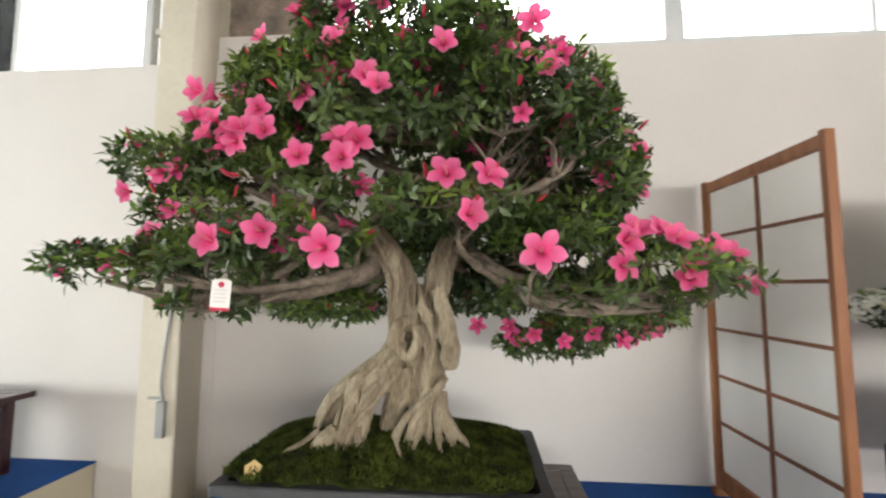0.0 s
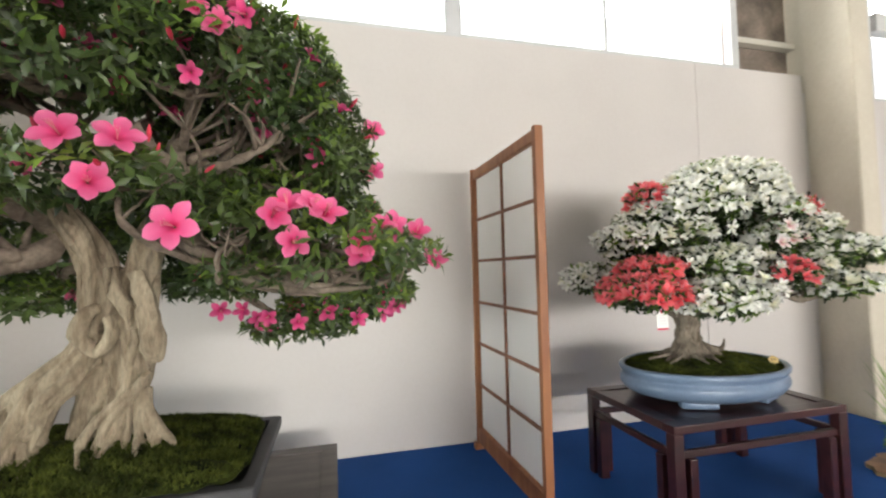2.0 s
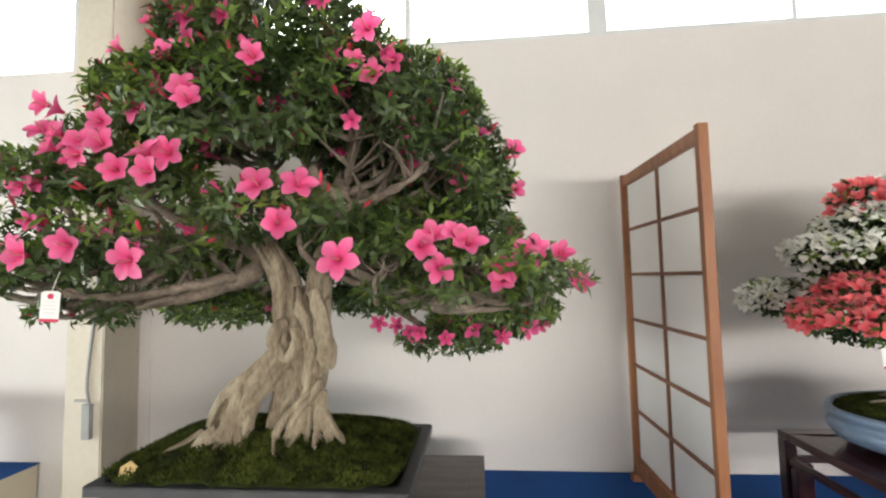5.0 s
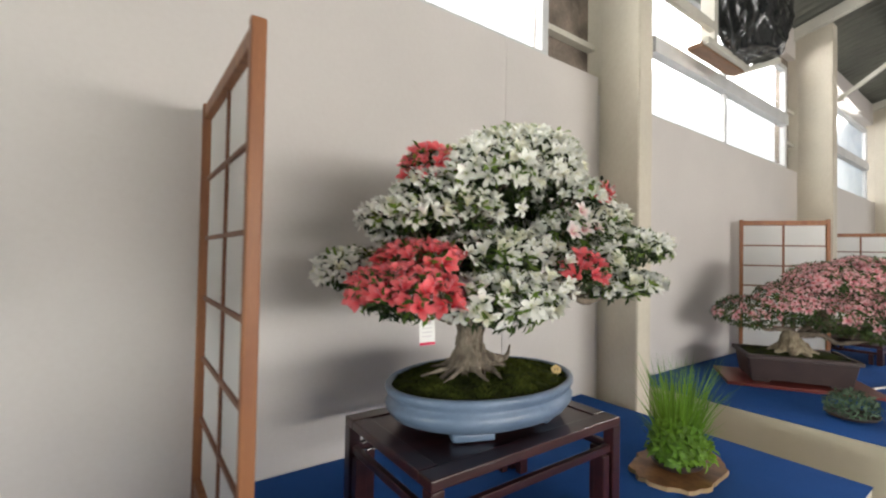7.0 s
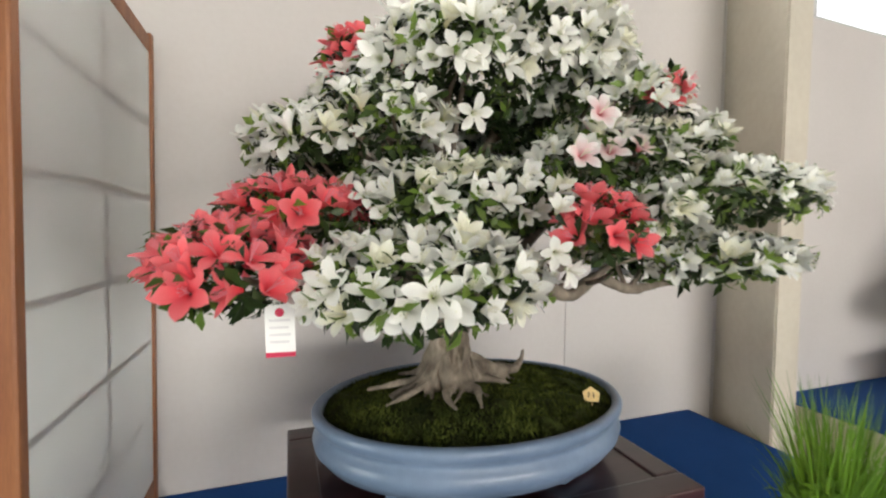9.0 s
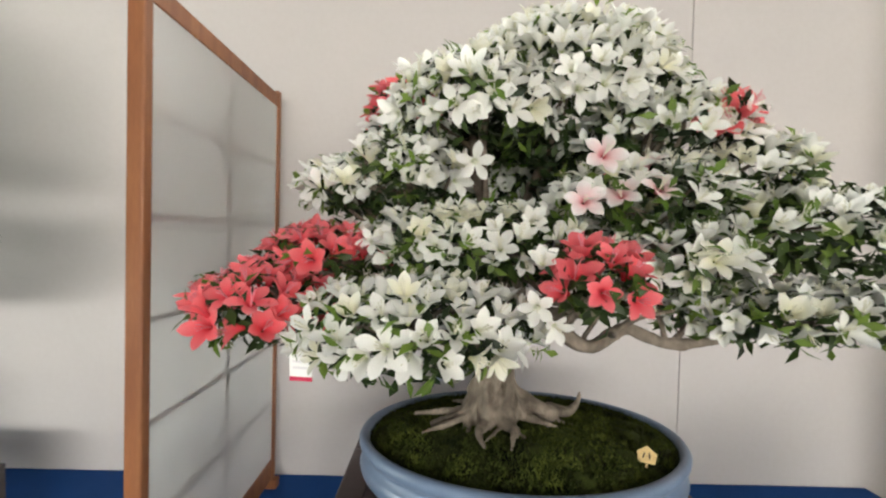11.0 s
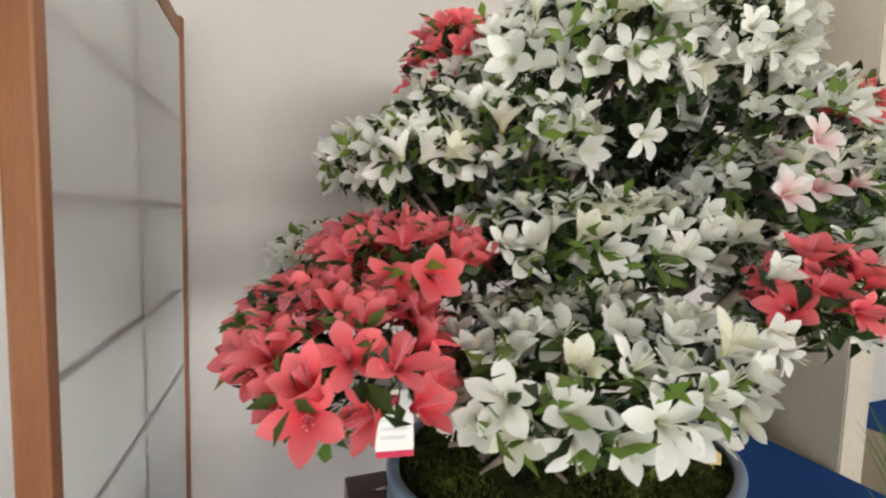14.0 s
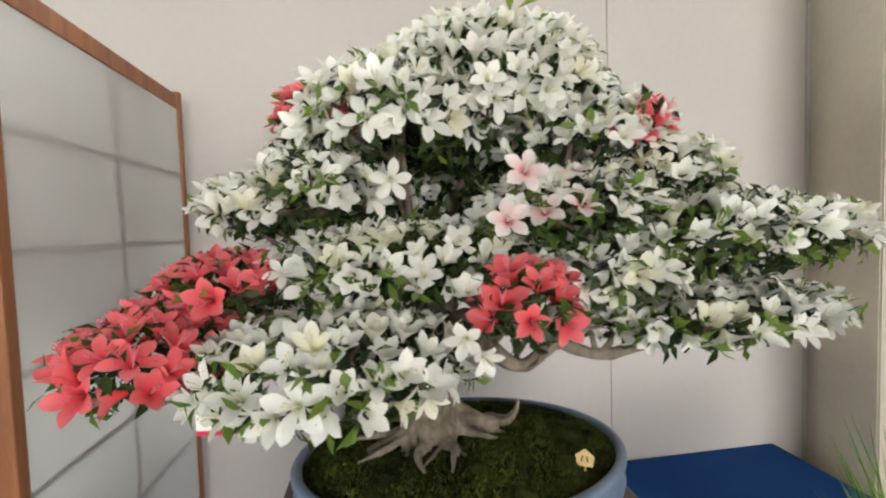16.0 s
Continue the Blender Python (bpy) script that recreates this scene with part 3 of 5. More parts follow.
def flower_arrays(rs, size=0.033, opening=0.75, detail=(8, 5), broad=1.0):
    """One azalea flower that looks along +z: five pointed petals from a narrow throat. Arrays of vertices, faces, uv."""
    V, F, U = [], [], []
    nu, nv = detail
    flare = radians(22 + 58 * opening)
    for p in range(5):
        a0 = 2 * math.pi * p / 5 + rs.normal(0, 0.07)
        long = size * rs.uniform(1.28, 1.50)
        wide = size * rs.uniform(0.37, 0.44) * broad
        curl = rs.uniform(0.3, 1.0) * (0.45 + 0.6 * opening)
        base = len(V)
        r, z, tilt = 0.05 * size, -0.42 * size, radians(14)
        for i in range(nu):
            f = i / (nu - 1)
            if i:
                tilt = radians(14) + (flare - radians(14)) * min(1, f / 0.55) + curl * max(0, f - 0.5)
                r, z = r + long / (nu - 1) * math.sin(tilt), z + long / (nu - 1) * math.cos(tilt)
            half = wide * float(np.interp(f, (0, 0.25, 0.43, 0.60, 0.78, 0.92, 1), (0.32, 0.46, 0.76, 1.0, 0.90, 0.52, 0.08)))
            for j in range(nv):
                g = j / (nv - 1) * 2 - 1
                cup = half * (0.42 * g * g * (1 - 0.6 * f) - (0.10 if abs(g) < 0.1 else 0.0) * f)
                c, s = math.cos(a0), math.sin(a0)
                x, y = r - cup * math.cos(tilt), half * g
                V.append((x * c - y * s, x * s + y * c, z + cup * math.sin(tilt) + rs.normal(0, 0.010) * size))
                U.append((f, j / (nv - 1)))
        for i in range(nu - 1):
            for j in range(nv - 1):
                q = base + i * nv + j
                F.append((q, q + nv, q + nv + 1, q + 1))
    return np.array(V), F, np.array(U)


def stamen_mesh(material, seed, size=0.026):
    """Six thin bent stamens with small anthers, standing out of the throat."""
    rs = np.random.RandomState(seed)
    bm = bmesh.new()
    for k in range(6):
        a, s = 2 * math.pi * k / 6 + rs.normal(0, 0.2), size * rs.uniform(0.10, 0.20)
        tip = Vector((s * math.cos(a) + 0.12 * size, s * math.sin(a), size * rs.uniform(0.55, 0.85)))
        tube(bm, [(0, 0, -0.35 * size), tip * 0.5, tip, tip + Vector((0.0004, 0, 0.0018))], [0.0004, 0.00045, 0.0004, 0.0011], 4, 0, 0, 0)
    return finish("flower_centre", bm, material, True)


def flower_meshes(name, material, seed, count=5, size=0.033, lo=0.6, hi=1.0, detail=(8, 5), broad=1.0):
    rs = np.random.RandomState(seed)
    out = []
    for _ in range(count):
        v, f, u = flower_arrays(rs, size * rs.uniform(0.9, 1.08), rs.uniform(lo, hi), detail, broad)
        out.append((raw_mesh(name, v, f, [material], u, smooth=True), v, f, u))
    return out


def facing(p, n, rs, size=1.0):
    """A pose at p whose z looks along n, turned by chance."""
    q = Vector(n).normalized().to_track_quat("Z", "Y").to_matrix().to_4x4()
    return Matrix.Translation(p) @ q @ Matrix.Rotation(rs.uniform(0, 6.28), 4, "Z") @ Matrix.Scale(size, 4)


def pad_points(pads, spacing, rs, inset=1.0, low=-0.55, keep=None):
    """Points and outward normals over the outside of the pads, none nearer than about the spacing and none inside a neighbour."""
    got, nrm, cell = [], [], {}
    for pi, (cx, cy, cz, rx, ry, rz) in enumerate(pads):
        area_ = 4 * math.pi * (((rx * ry) ** 1.6 + (rx * rz) ** 1.6 + (ry * rz) ** 1.6) / 3) ** (1 / 1.6)
        for _ in range(int(area_ / spacing ** 2 * 5)):
            d = rs.normal(0, 1, 3)
            d /= np.linalg.norm(d)
            if d[2] < low:
                continue
            k = inset * (1 + 0.10 * noise.noise(Vector((d[0] * 2.3 + pi * 3.1, d[1] * 2.3, d[2] * 2.3))) + 0.05 * noise.noise(Vector((d[0] * 6 + pi, d[1] * 6, d[2] * 6))))
            p = np.array([cx + rx * d[0] * k, cy + ry * d[1] * k, cz + rz * d[2] * k])
            if any(((p[0] - a) / e) ** 2 + ((p[1] - b) / f) ** 2 + ((p[2] - c) / g) ** 2 < 0.72 * inset ** 2 for qi, (a, b, c, e, f, g) in enumerate(pads) if qi != pi):
                continue
            if keep is not None and not keep(p, pi):
                continue
            key = tuple((p / spacing).astype(int))
            if any(np.sum((p - q) ** 2) < spacing ** 2 for dx in (-1, 0, 1) for dy in (-1, 0, 1) for dz in (-1, 0, 1) for q in cell.get((key[0] + dx, key[1] + dy, key[2] + dz), ())):
                continue
            cell.setdefault(key, []).append(p)
            n = np.array([d[0] / rx, d[1] / ry, d[2] / rz])
            got.append(p)
            nrm.append(n / np.linalg.norm(n))
    return np.array(got).reshape(-1, 3), np.array(nrm).reshape(-1, 3)


def leaf_cloud(points, normals, rs, length=0.028, width=0.0085, per=6, spread=0.75, up=0.4):
    """Whorls of narrow leaves at the shoot tips: each leaf is four triangles, folded along its rib."""
    n = len(points)
    nrm = normals + np.array([0, 0, up]) + rs.normal(0, 0.25, (n, 3))
    nrm /= np.linalg.norm(nrm, axis=1, keepdims=True)
    ref = np.where(np.abs(nrm[:, 2:3]) > 0.9, np.array([[1.0, 0, 0]]), np.array([[0, 0, 1.0]]))
    u = np.cross(nrm, ref)
    u /= np.linalg.norm(u, axis=1, keepdims=True)
    v = np.cross(nrm, u)
    P, N, U, W = (np.repeat(a, per, 0) for a in (points, nrm, u, v))
    m = n * per
    ang = np.tile(np.arange(per) * 2 * np.pi / per, n) + rs.normal(0, 0.35, m) + np.repeat(rs.uniform(0, 6.28, n), per)
    el = rs.uniform(0.15, 1.1, m) * spread
    side = U * np.cos(ang)[:, None] + W * np.sin(ang)[:, None]
    d = side * np.cos(el)[:, None] + N * np.sin(el)[:, None]
    across = np.cross(d, N)
    across /= np.linalg.norm(across, axis=1, keepdims=True) + 1e-9
    nn = np.cross(across, d)
    L = (length * rs.uniform(0.65, 1.2, m))[:, None]
    Wd = (width * rs.uniform(0.8, 1.2, m))[:, None]
    base = P + rs.normal(0, 0.006, (m, 3))
    mid = base + d * L * 0.55 + nn * L * 0.03
    tip = base + d * L - nn * L * 0.12 * rs.uniform(0, 1.5, (m, 1))
    left, right = mid + across * Wd * 0.5 + nn * Wd * 0.18, mid - across * Wd * 0.5 + nn * Wd * 0.18
    verts = np.stack([base, left, tip, right, mid], 1).reshape(-1, 3)
    k = np.arange(m)[:, None] * 5
    faces = np.concatenate([k + [0, 4, 1], k + [4, 2, 1], k + [0, 3, 4], k + [3, 2, 4]], 0)
    return verts, faces


def quick_mesh(name, verts, faces, material):
    """Triangles by numpy, without a Python list."""
    me = bpy.data.meshes.new(name)
    me.vertices.add(len(verts))
    me.vertices.foreach_set("co", np.asarray(verts, dtype=np.float32).ravel())
    me.loops.add(faces.size)
    me.loops.foreach_set("vertex_index", faces.astype(np.int32).ravel())
    me.polygons.add(len(faces))
    me.polygons.foreach_set("loop_start", np.arange(0, faces.size, 3, dtype=np.int32))
    me.materials.append(material)
    me.update(calc_edges=True)
    me.validate()
    return me


def leaves(parent, pads, spacing, seed, material, label, per=6, length=0.028, width=0.0085, inset=1.0, low=-0.75, name="leaves", keep=None):
    rs = np.random.RandomState(seed)
    p, n = pad_points(pads, spacing, rs, inset, low, keep)
    v, f = leaf_cloud(p, n, rs, length, width, per)
    ob = part(name, quick_mesh(name, v, f, material), None, parent, label)
    ob["kind"] = "stuff"
    return ob


def joined_flowers(parent, kinds, spots, rs, name, label, size=1.0):
    """Many flowers as one mesh: spots of (point, normal)."""
    V, F, U, k = [], [], [], 0
    for p, n in spots:
        me, v, f, u = kinds[rs.randint(len(kinds))]
        m = np.array(facing(p, n, rs, size * rs.uniform(0.85, 1.1)))
        V.append(v @ m[:3, :3].T + m[:3, 3])
        F += [tuple(i + k for i in q) for q in f]
        U.append(u)
        k += len(v)
    if not V:
        return None
    ob = part(name, raw_mesh(name, np.concatenate(V), F, [kinds[0][0].materials[0]], np.concatenate(U), smooth=True), None, parent, label)
    ob["kind"] = "stuff"
    return ob


def strands(pts, radii, count, twist, rs, thick=0.37, out=0.90):
    """Thin limbs that wind round a stem, as ribs of old wood."""
    P = [Vector(p) for p in pts]
    made = []
    for k in range(count):
        a0 = 2 * math.pi * k / count + rs.uniform(-0.3, 0.3)
        line, rad = [], []
        for i, p in enumerate(P):
            d = (P[min(i + 1, len(P) - 1)] - P[max(i - 1, 0)]).normalized()
            u = Vector((1, 0, 0)) - d * d.x
            u.normalize()
            v = d.cross(u)
            a = a0 + twist * i / (len(P) - 1) + rs.normal(0, 0.22)
            line.append(p + (u * math.cos(a) + v * math.sin(a)) * radii[i] * out * rs.uniform(0.85, 1.15))
            rad.append(radii[i] * thick * rs.uniform(0.7, 1.25))
        made.append((line, rad))
    return made


def trunk_mesh(parent, name, limbs, voxel, material, label, rough=0.25, flute=0.16, hollows=()):
    """Limbs of (points, radii) fused into one gnarled trunk; hollows: place, width, height and depth of cavities in the old wood."""
    bm = bmesh.new()
    for i, (pts, radii) in enumerate(limbs):
        tube(bm, pts, radii, 18, flute, i * 1.7, rough)
    ob = part(name, bm, material, parent, label, True)
    md = ob.modifiers.new("fuse", "REMESH")
    md.mode, md.voxel_size, md.use_smooth_shade = "VOXEL", voxel, True
    if hollows:
        dg = bpy.context.evaluated_depsgraph_get()
        dg.update()
        me = bpy.data.meshes.new_from_object(ob.evaluated_get(dg))
        n = len(me.vertices)
        co, no = np.empty(n * 3, dtype=np.float32), np.empty(n * 3, dtype=np.float32)
        me.vertices.foreach_get("co", co), me.vertices.foreach_get("normal", no)
        co, no = co.reshape(-1, 3), no.reshape(-1, 3)
        for x, y, z, w, h, depth in hollows:
            d = ((co[:, 0] - x) / w) ** 2 + ((co[:, 2] - z) / h) ** 2 + ((co[:, 1] - y) / 0.06) ** 2
            k = np.clip(1 - d, 0, 1) ** 0.7 * depth * (no[:, 1] < 0.2)
            co[:, 1] += k
        me.vertices.foreach_set("co", co.ravel())
        me.update()
        me.polygons.foreach_set("use_smooth", [True] * len(me.polygons))
        ob.modifiers.remove(md)
        ob.data = me
        me.name = name
    return ob


# ---- the pink azalea ----
pink = thing("bonsai_tree", "large pink flowering azalea bonsai with twisted pale trunk", "bonsai", "azalea bonsai on display")
rs = np.random.RandomState(5)
LEFT_STEM = ([(-0.395, 1.090, 0.985), (-0.378, 1.100, 1.065), (-0.340, 1.115, 1.150), (-0.285, 1.130, 1.215), (-0.250, 1.140, 1.285), (-0.248, 1.140, 1.370), (-0.252, 1.135, 1.450), (-0.290, 1.120, 1.530), (-0.340, 1.105, 1.595)], [0.043, 0.045, 0.046, 0.044, 0.041, 0.039, 0.037, 0.036, 0.030])
RIGHT_STEM = ([(-0.178, 1.145, 0.985), (-0.184, 1.142, 1.060), (-0.184, 1.136, 1.130), (-0.174, 1.130, 1.210), (-0.168, 1.135, 1.285), (-0.166, 1.135, 1.370), (-0.150, 1.130, 1.450), (-0.118, 1.130, 1.535), (-0.080, 1.130, 1.600)], [0.034, 0.037, 0.039, 0.041, 0.043, 0.041, 0.037, 0.036, 0.030])
BACK_LEG = ([(-0.488, 1.165, 0.985), (-0.468, 1.170, 1.060), (-0.432, 1.170, 1.130), (-0.365, 1.165, 1.185), (-0.290, 1.155, 1.240)], [0.026, 0.030, 0.029, 0.027, 0.024])
MIDDLE = ([(-0.205, 1.150, 1.190), (-0.208, 1.145, 1.280), (-0.208, 1.145, 1.370), (-0.202, 1.140, 1.440)], [0.030, 0.046, 0.044, 0.026])
INNER_ROOT = ([(-0.268, 1.150, 0.985), (-0.272, 1.150, 1.070), (-0.255, 1.150, 1.140), (-0.228, 1.150, 1.210)], [0.040, 0.036, 0.034, 0.032])
limbs = []
for stem, count, twist in ((LEFT_STEM, 10, 1.5), (RIGHT_STEM, 10, -2.8), (BACK_LEG, 6, 1.0)):
    limbs.append((stem[0], [r * 0.80 for r in stem[1]]))
    limbs += strands(*stem, count, twist, rs, 0.185, 0.88)
limbs += [MIDDLE, INNER_ROOT]
# a lobe that hangs down beside the stem, swellings, and roots that cross the foot
limbs += [([(-0.150, 1.085, 1.430), (-0.128, 1.075, 1.370), (-0.116, 1.075, 1.310), (-0.112, 1.085, 1.250), (-0.118, 1.095, 1.222)], [0.018, 0.021, 0.023, 0.025, 0.014]),
          ([(-0.232, 1.085, 1.250), (-0.262, 1.080, 1.290), (-0.248, 1.080, 1.335), (-0.222, 1.085, 1.350)], [0.014, 0.017, 0.016, 0.012]),
          ([(-0.205, 1.085, 1.330), (-0.196, 1.080, 1.290), (-0.214, 1.080, 1.255), (-0.240, 1.085, 1.245)], [0.013, 0.015, 0.013, 0.011]),
          ([(-0.205, 1.090, 1.440), (-0.190, 1.080, 1.390), (-0.160, 1.072, 1.345), (-0.150, 1.075, 1.300)], [0.014, 0.016, 0.015, 0.012]),
          ([(-0.122, 1.092, 1.200), (-0.150, 1.085, 1.165), (-0.190, 1.082, 1.130), (-0.232, 1.080, 1.085), (-0.250, 1.076, 1.045), (-0.238, 1.066, 1.020)], [0.008, 0.010, 0.010, 0.010, 0.011, 0.006]),
          ([(-0.128, 1.095, 1.180), (-0.165, 1.086, 1.135), (-0.205, 1.080, 1.085), (-0.212, 1.072, 1.040), (-0.195, 1.058, 1.018)], [0.007, 0.009, 0.009, 0.010, 0.006]),
          ([(-0.405, 1.075, 1.050), (-0.438, 1.055, 1.030), (-0.466, 1.038, 1.012)], [0.030, 0.022, 0.011])]
for x0, x1, r in ((-0.205, -0.226, 0.009), (-0.188, -0.196, 0.010), (-0.170, -0.166, 0.009), (-0.150, -0.136, 0.010), (-0.135, -0.104, 0.011), (-0.128, -0.070, 0.009)):
    limbs.append(([(x0, 1.105, 1.160), (x0 + 0.004, 1.098, 1.110), ((x0 + x1) / 2, 1.092, 1.065), (x1, 1.075, 1.034), (x1 * 1.02, 1.052, 1.018)], [r * 0.7, r, r * 1.1, r * 0.9, r * 0.4]))
for x0, x1, r in ((-0.408, -0.440, 0.012), (-0.382, -0.392, 0.010), (-0.350, -0.345, 0.010)):
    limbs.append(([(x0, 1.065, 1.070), (x1, 1.055, 1.035), (x1, 1.030, 1.012)], [r, r, r * 0.5]))
# thin surface roots
for k in range(16):
    x, y = rs.uniform(*((-0.46, -0.33), (-0.26, -0.085))[k % 2]), rs.uniform(1.05, 1.12)
    a, l, r = rs.uniform(-2.7, -0.4), rs.uniform(0.04, 0.09), rs.uniform(0.004, 0.007)
    dx, dy = l * math.cos(a), l * math.sin(a)
    limbs.append(([(x, y + 0.02, 1.055), (x + dx * 0.4, y + dy * 0.4, 1.036), (x + dx * 0.8, y + dy * 0.8 + rs.normal(0, 0.006), 1.024), (x + dx * 1.15, y + dy, 1.008)], [r * 1.5, r * 1.15, r * 0.9, r * 0.5]))
HOLLOWS = [(-0.226, 1.07, 1.298, 0.014, 0.019, 0.055), (-0.238, 1.07, 1.222, 0.012, 0.022, 0.05), (-0.150, 1.06, 1.335, 0.007, 0.030, 0.035), (-0.140, 1.06, 1.275, 0.008, 0.014, 0.035), (-0.130, 1.07, 1.205, 0.007, 0.018, 0.03), (-0.200, 1.07, 1.43, 0.006, 0.05, 0.04), (-0.405, 1.07, 1.115, 0.006, 0.055, 0.04)]
for stem in (LEFT_STEM, RIGHT_STEM):
    for k in range(7):
        i = rs.randint(1, len(stem[0]) - 2)
        c = Vector(stem[0][i]).lerp(Vector(stem[0][i + 1]), rs.rand())
        HOLLOWS.append((c.x + rs.uniform(-0.9, 0.9) * stem[1][i], c.y - stem[1][i], c.z, rs.uniform(0.003, 0.006), rs.uniform(0.014, 0.045), rs.uniform(0.006, 0.014)))
trunk_mesh(pink, "trunk", limbs, 0.0027, BARK, "twisted pale grey-brown trunk with spreading roots", 0.22, 0.10, HOLLOWS)

PADS_TOP = [(-0.22, 1.06, 2.02, 0.30, 0.30, 0.20), (0.10, 1.08, 1.875, 0.20, 0.25, 0.15), (0.215, 1.10, 1.79, 0.155, 0.20, 0.095), (-0.50, 1.02, 1.91, 0.16, 0.20, 0.12), (-0.26, 0.84, 1.84, 0.22, 0.13, 0.12), (0.02, 0.88, 1.84, 0.17, 0.15, 0.12), (0.25, 1.12, 1.71, 0.13, 0.17, 0.09)]
PADS_LEFT = [(-0.80, 0.94, 1.735, 0.115, 0.13, 0.05), (-0.58, 0.94, 1.77, 0.15, 0.13, 0.10), (-0.72, 0.92, 1.61, 0.12, 0.10, 0.06), (-0.90, 0.92, 1.485, 0.155, 0.12, 0.038), (-0.42, 0.79, 1.54, 0.15, 0.10, 0.05),
             (-0.64, 0.84, 1.50, 0.14, 0.12, 0.045), (-0.70, 0.98, 1.395, 0.10, 0.10, 0.032), (-0.50, 1.26, 1.375, 0.17, 0.13, 0.035), (-0.44, 0.86, 1.67, 0.13, 0.12, 0.06)]
PADS_RIGHT = [(-0.08, 0.80, 1.60, 0.155, 0.11, 0.06), (0.13, 0.86, 1.515, 0.12, 0.13, 0.05), (0.33, 0.86, 1.475, 0.12, 0.12, 0.045), (0.45, 0.88, 1.45, 0.065, 0.08, 0.032), (0.16, 1.05, 1.60, 0.14, 0.14, 0.05), (0.20, 1.42, 1.25, 0.165, 0.10, 0.032), (-0.02, 1.25, 1.40, 0.12, 0.12, 0.04), (0.14, 1.18, 1.43, 0.24, 0.13, 0.045), (0.38, 1.20, 1.36, 0.13, 0.12, 0.04), (0.41, 1.35, 1.39, 0.075, 0.09, 0.055), (0.34, 1.34, 1.61, 0.08, 0.08, 0.05), (0.24, 0.93, 1.425, 0.20, 0.09, 0.026), (0.30, 1.32, 1.32, 0.15, 0.12, 0.042), (-0.08, 1.33, 1.72, 0.28, 0.13, 0.13), (-0.18, 1.33, 1.56, 0.30, 0.14, 0.11), (-0.52, 1.22, 1.50, 0.24, 0.14, 0.09)]
PINK_PADS = PADS_TOP + PADS_LEFT + PADS_RIGHT


def clumpy(scale, level):
    """Leaves gather in clumps with gaps between."""
    return lambda p, i: noise.noise(Vector(p) * scale) > level


def leafy(scale, level):
    """The same, but with the open hollow under the crown's top where the boughs show."""
    return lambda p, i: noise.noise(Vector(p) * scale) > level and ((p[0] - 0.06) / 0.20) ** 2 + ((p[2] - 1.69) / 0.085) ** 2 > 1 + 0.5 * noise.noise(Vector(p) * 9) and (abs(p[2] - 1.43 + 0.42 * p[0]) > 0.035 + 0.02 * noise.noise(Vector(p) * 9) or not -0.60 < p[0] < -0.20) or p[1] > 1.08


def open_below(scale, level):
    """As leafy, but the undersides of the low front pads are bare, so that their boughs show."""
    thin = leafy(scale, level)

    def keep(p, i):
        cx, cy, cz, rx, ry, rz = PINK_PADS[i]
        if cz < 1.60 and cy < 1.25 and p[2] < cz - 0.2 * rz and noise.noise(Vector(p) * 13) > -0.08:
            return False
        return thin(p, i)
    return keep


leaves(pink, PINK_PADS, 0.0195, 11, LEAF, "dense small dark green leaves", keep=open_below(11.0, -0.07), length=0.036, width=0.012)
leaves(pink, PADS_TOP, 0.026, 14, LEAF, "inner leaves", inset=0.7, name="inner_leaves", keep=leafy(9.0, -0.25))
leaves(pink, PINK_PADS, 0.036, 12, LEAF, "inner leaves", inset=0.8, name="inner_leaves", keep=open_below(9.0, -0.02))
leaves(pink, PINK_PADS, 0.029, 13, LEAFPALE, "pale green young leaves", inset=1.05, low=-0.1, name="young_leaves", keep=clumpy(7.0, -0.08), length=0.036, width=0.011)


def limbs_to(parent, start, pads, rs, r0=0.018, name="branch", material=BRANCHBARK, twigs=5):
    """A bent branch from the trunk into each pad, with twigs to its edge."""
    for (cx, cy, cz, rx, ry, rz) in pads:
        a, b = Vector(start), Vector((cx, cy, cz - rz * 0.45))
        mids = [a.lerp(b, f) + Vector(rs.normal(0, 0.028, 3)) + Vector((0, 0, -0.03 * math.sin(3.14 * f))) for f in (0.3, 0.55, 0.8)]
        bm = tube(bmesh.new(), [a, *mids, b], [r0, r0 * 0.85, r0 * 0.7, r0 * 0.55, r0 * 0.4], 9, 0.1, rs.uniform(0, 6), 0.35)
        for _ in range(twigs):
            d = rs.normal(0, 1, 3)
            d[2] = abs(d[2]) * 0.6
            d /= np.linalg.norm(d)
            s = mids[rs.randint(1, 3)].lerp(b, rs.uniform(0, 1))
            e = Vector((cx + rx * d[0] * 0.85, cy + ry * d[1] * 0.85, cz + rz * d[2] * 0.85))
            m = s.lerp(e, 0.5) + Vector(rs.normal(0, 0.02, 3))
            tube(bm, [s, m, e], [r0 * 0.38, r0 * 0.25, r0 * 0.12], 6, 0, 0, 0.2)
        part(name, bm, material, parent, "", True)


def bough(parent, pts, r0, r1, rs, twigs=6, name="branch", material=BRANCHBARK):
    """A main branch with short bent side twigs."""
    n = len(pts)
    bm = tube(bmesh.new(), pts, [r0 + (r1 - r0) * i / (n - 1) for i in range(n)], 10, 0.12, rs.uniform(0, 6), 0.4)
    for _ in range(twigs):
        i = rs.randint(1, n - 1)
        s = Vector(pts[i]).lerp(Vector(pts[i + 1]), rs.uniform(0, 1))
        e = s + Vector((rs.normal(0, 0.06), rs.normal(-0.02, 0.05), rs.uniform(0.02, 0.11)))
        tube(bm, [s, s.lerp(e, 0.5) + Vector(rs.normal(0, 0.015, 3)), e], [r0 * 0.4, r0 * 0.3, r0 * 0.14], 6, 0, 0, 0.3)
    return part(name, bm, material, parent, "", True)


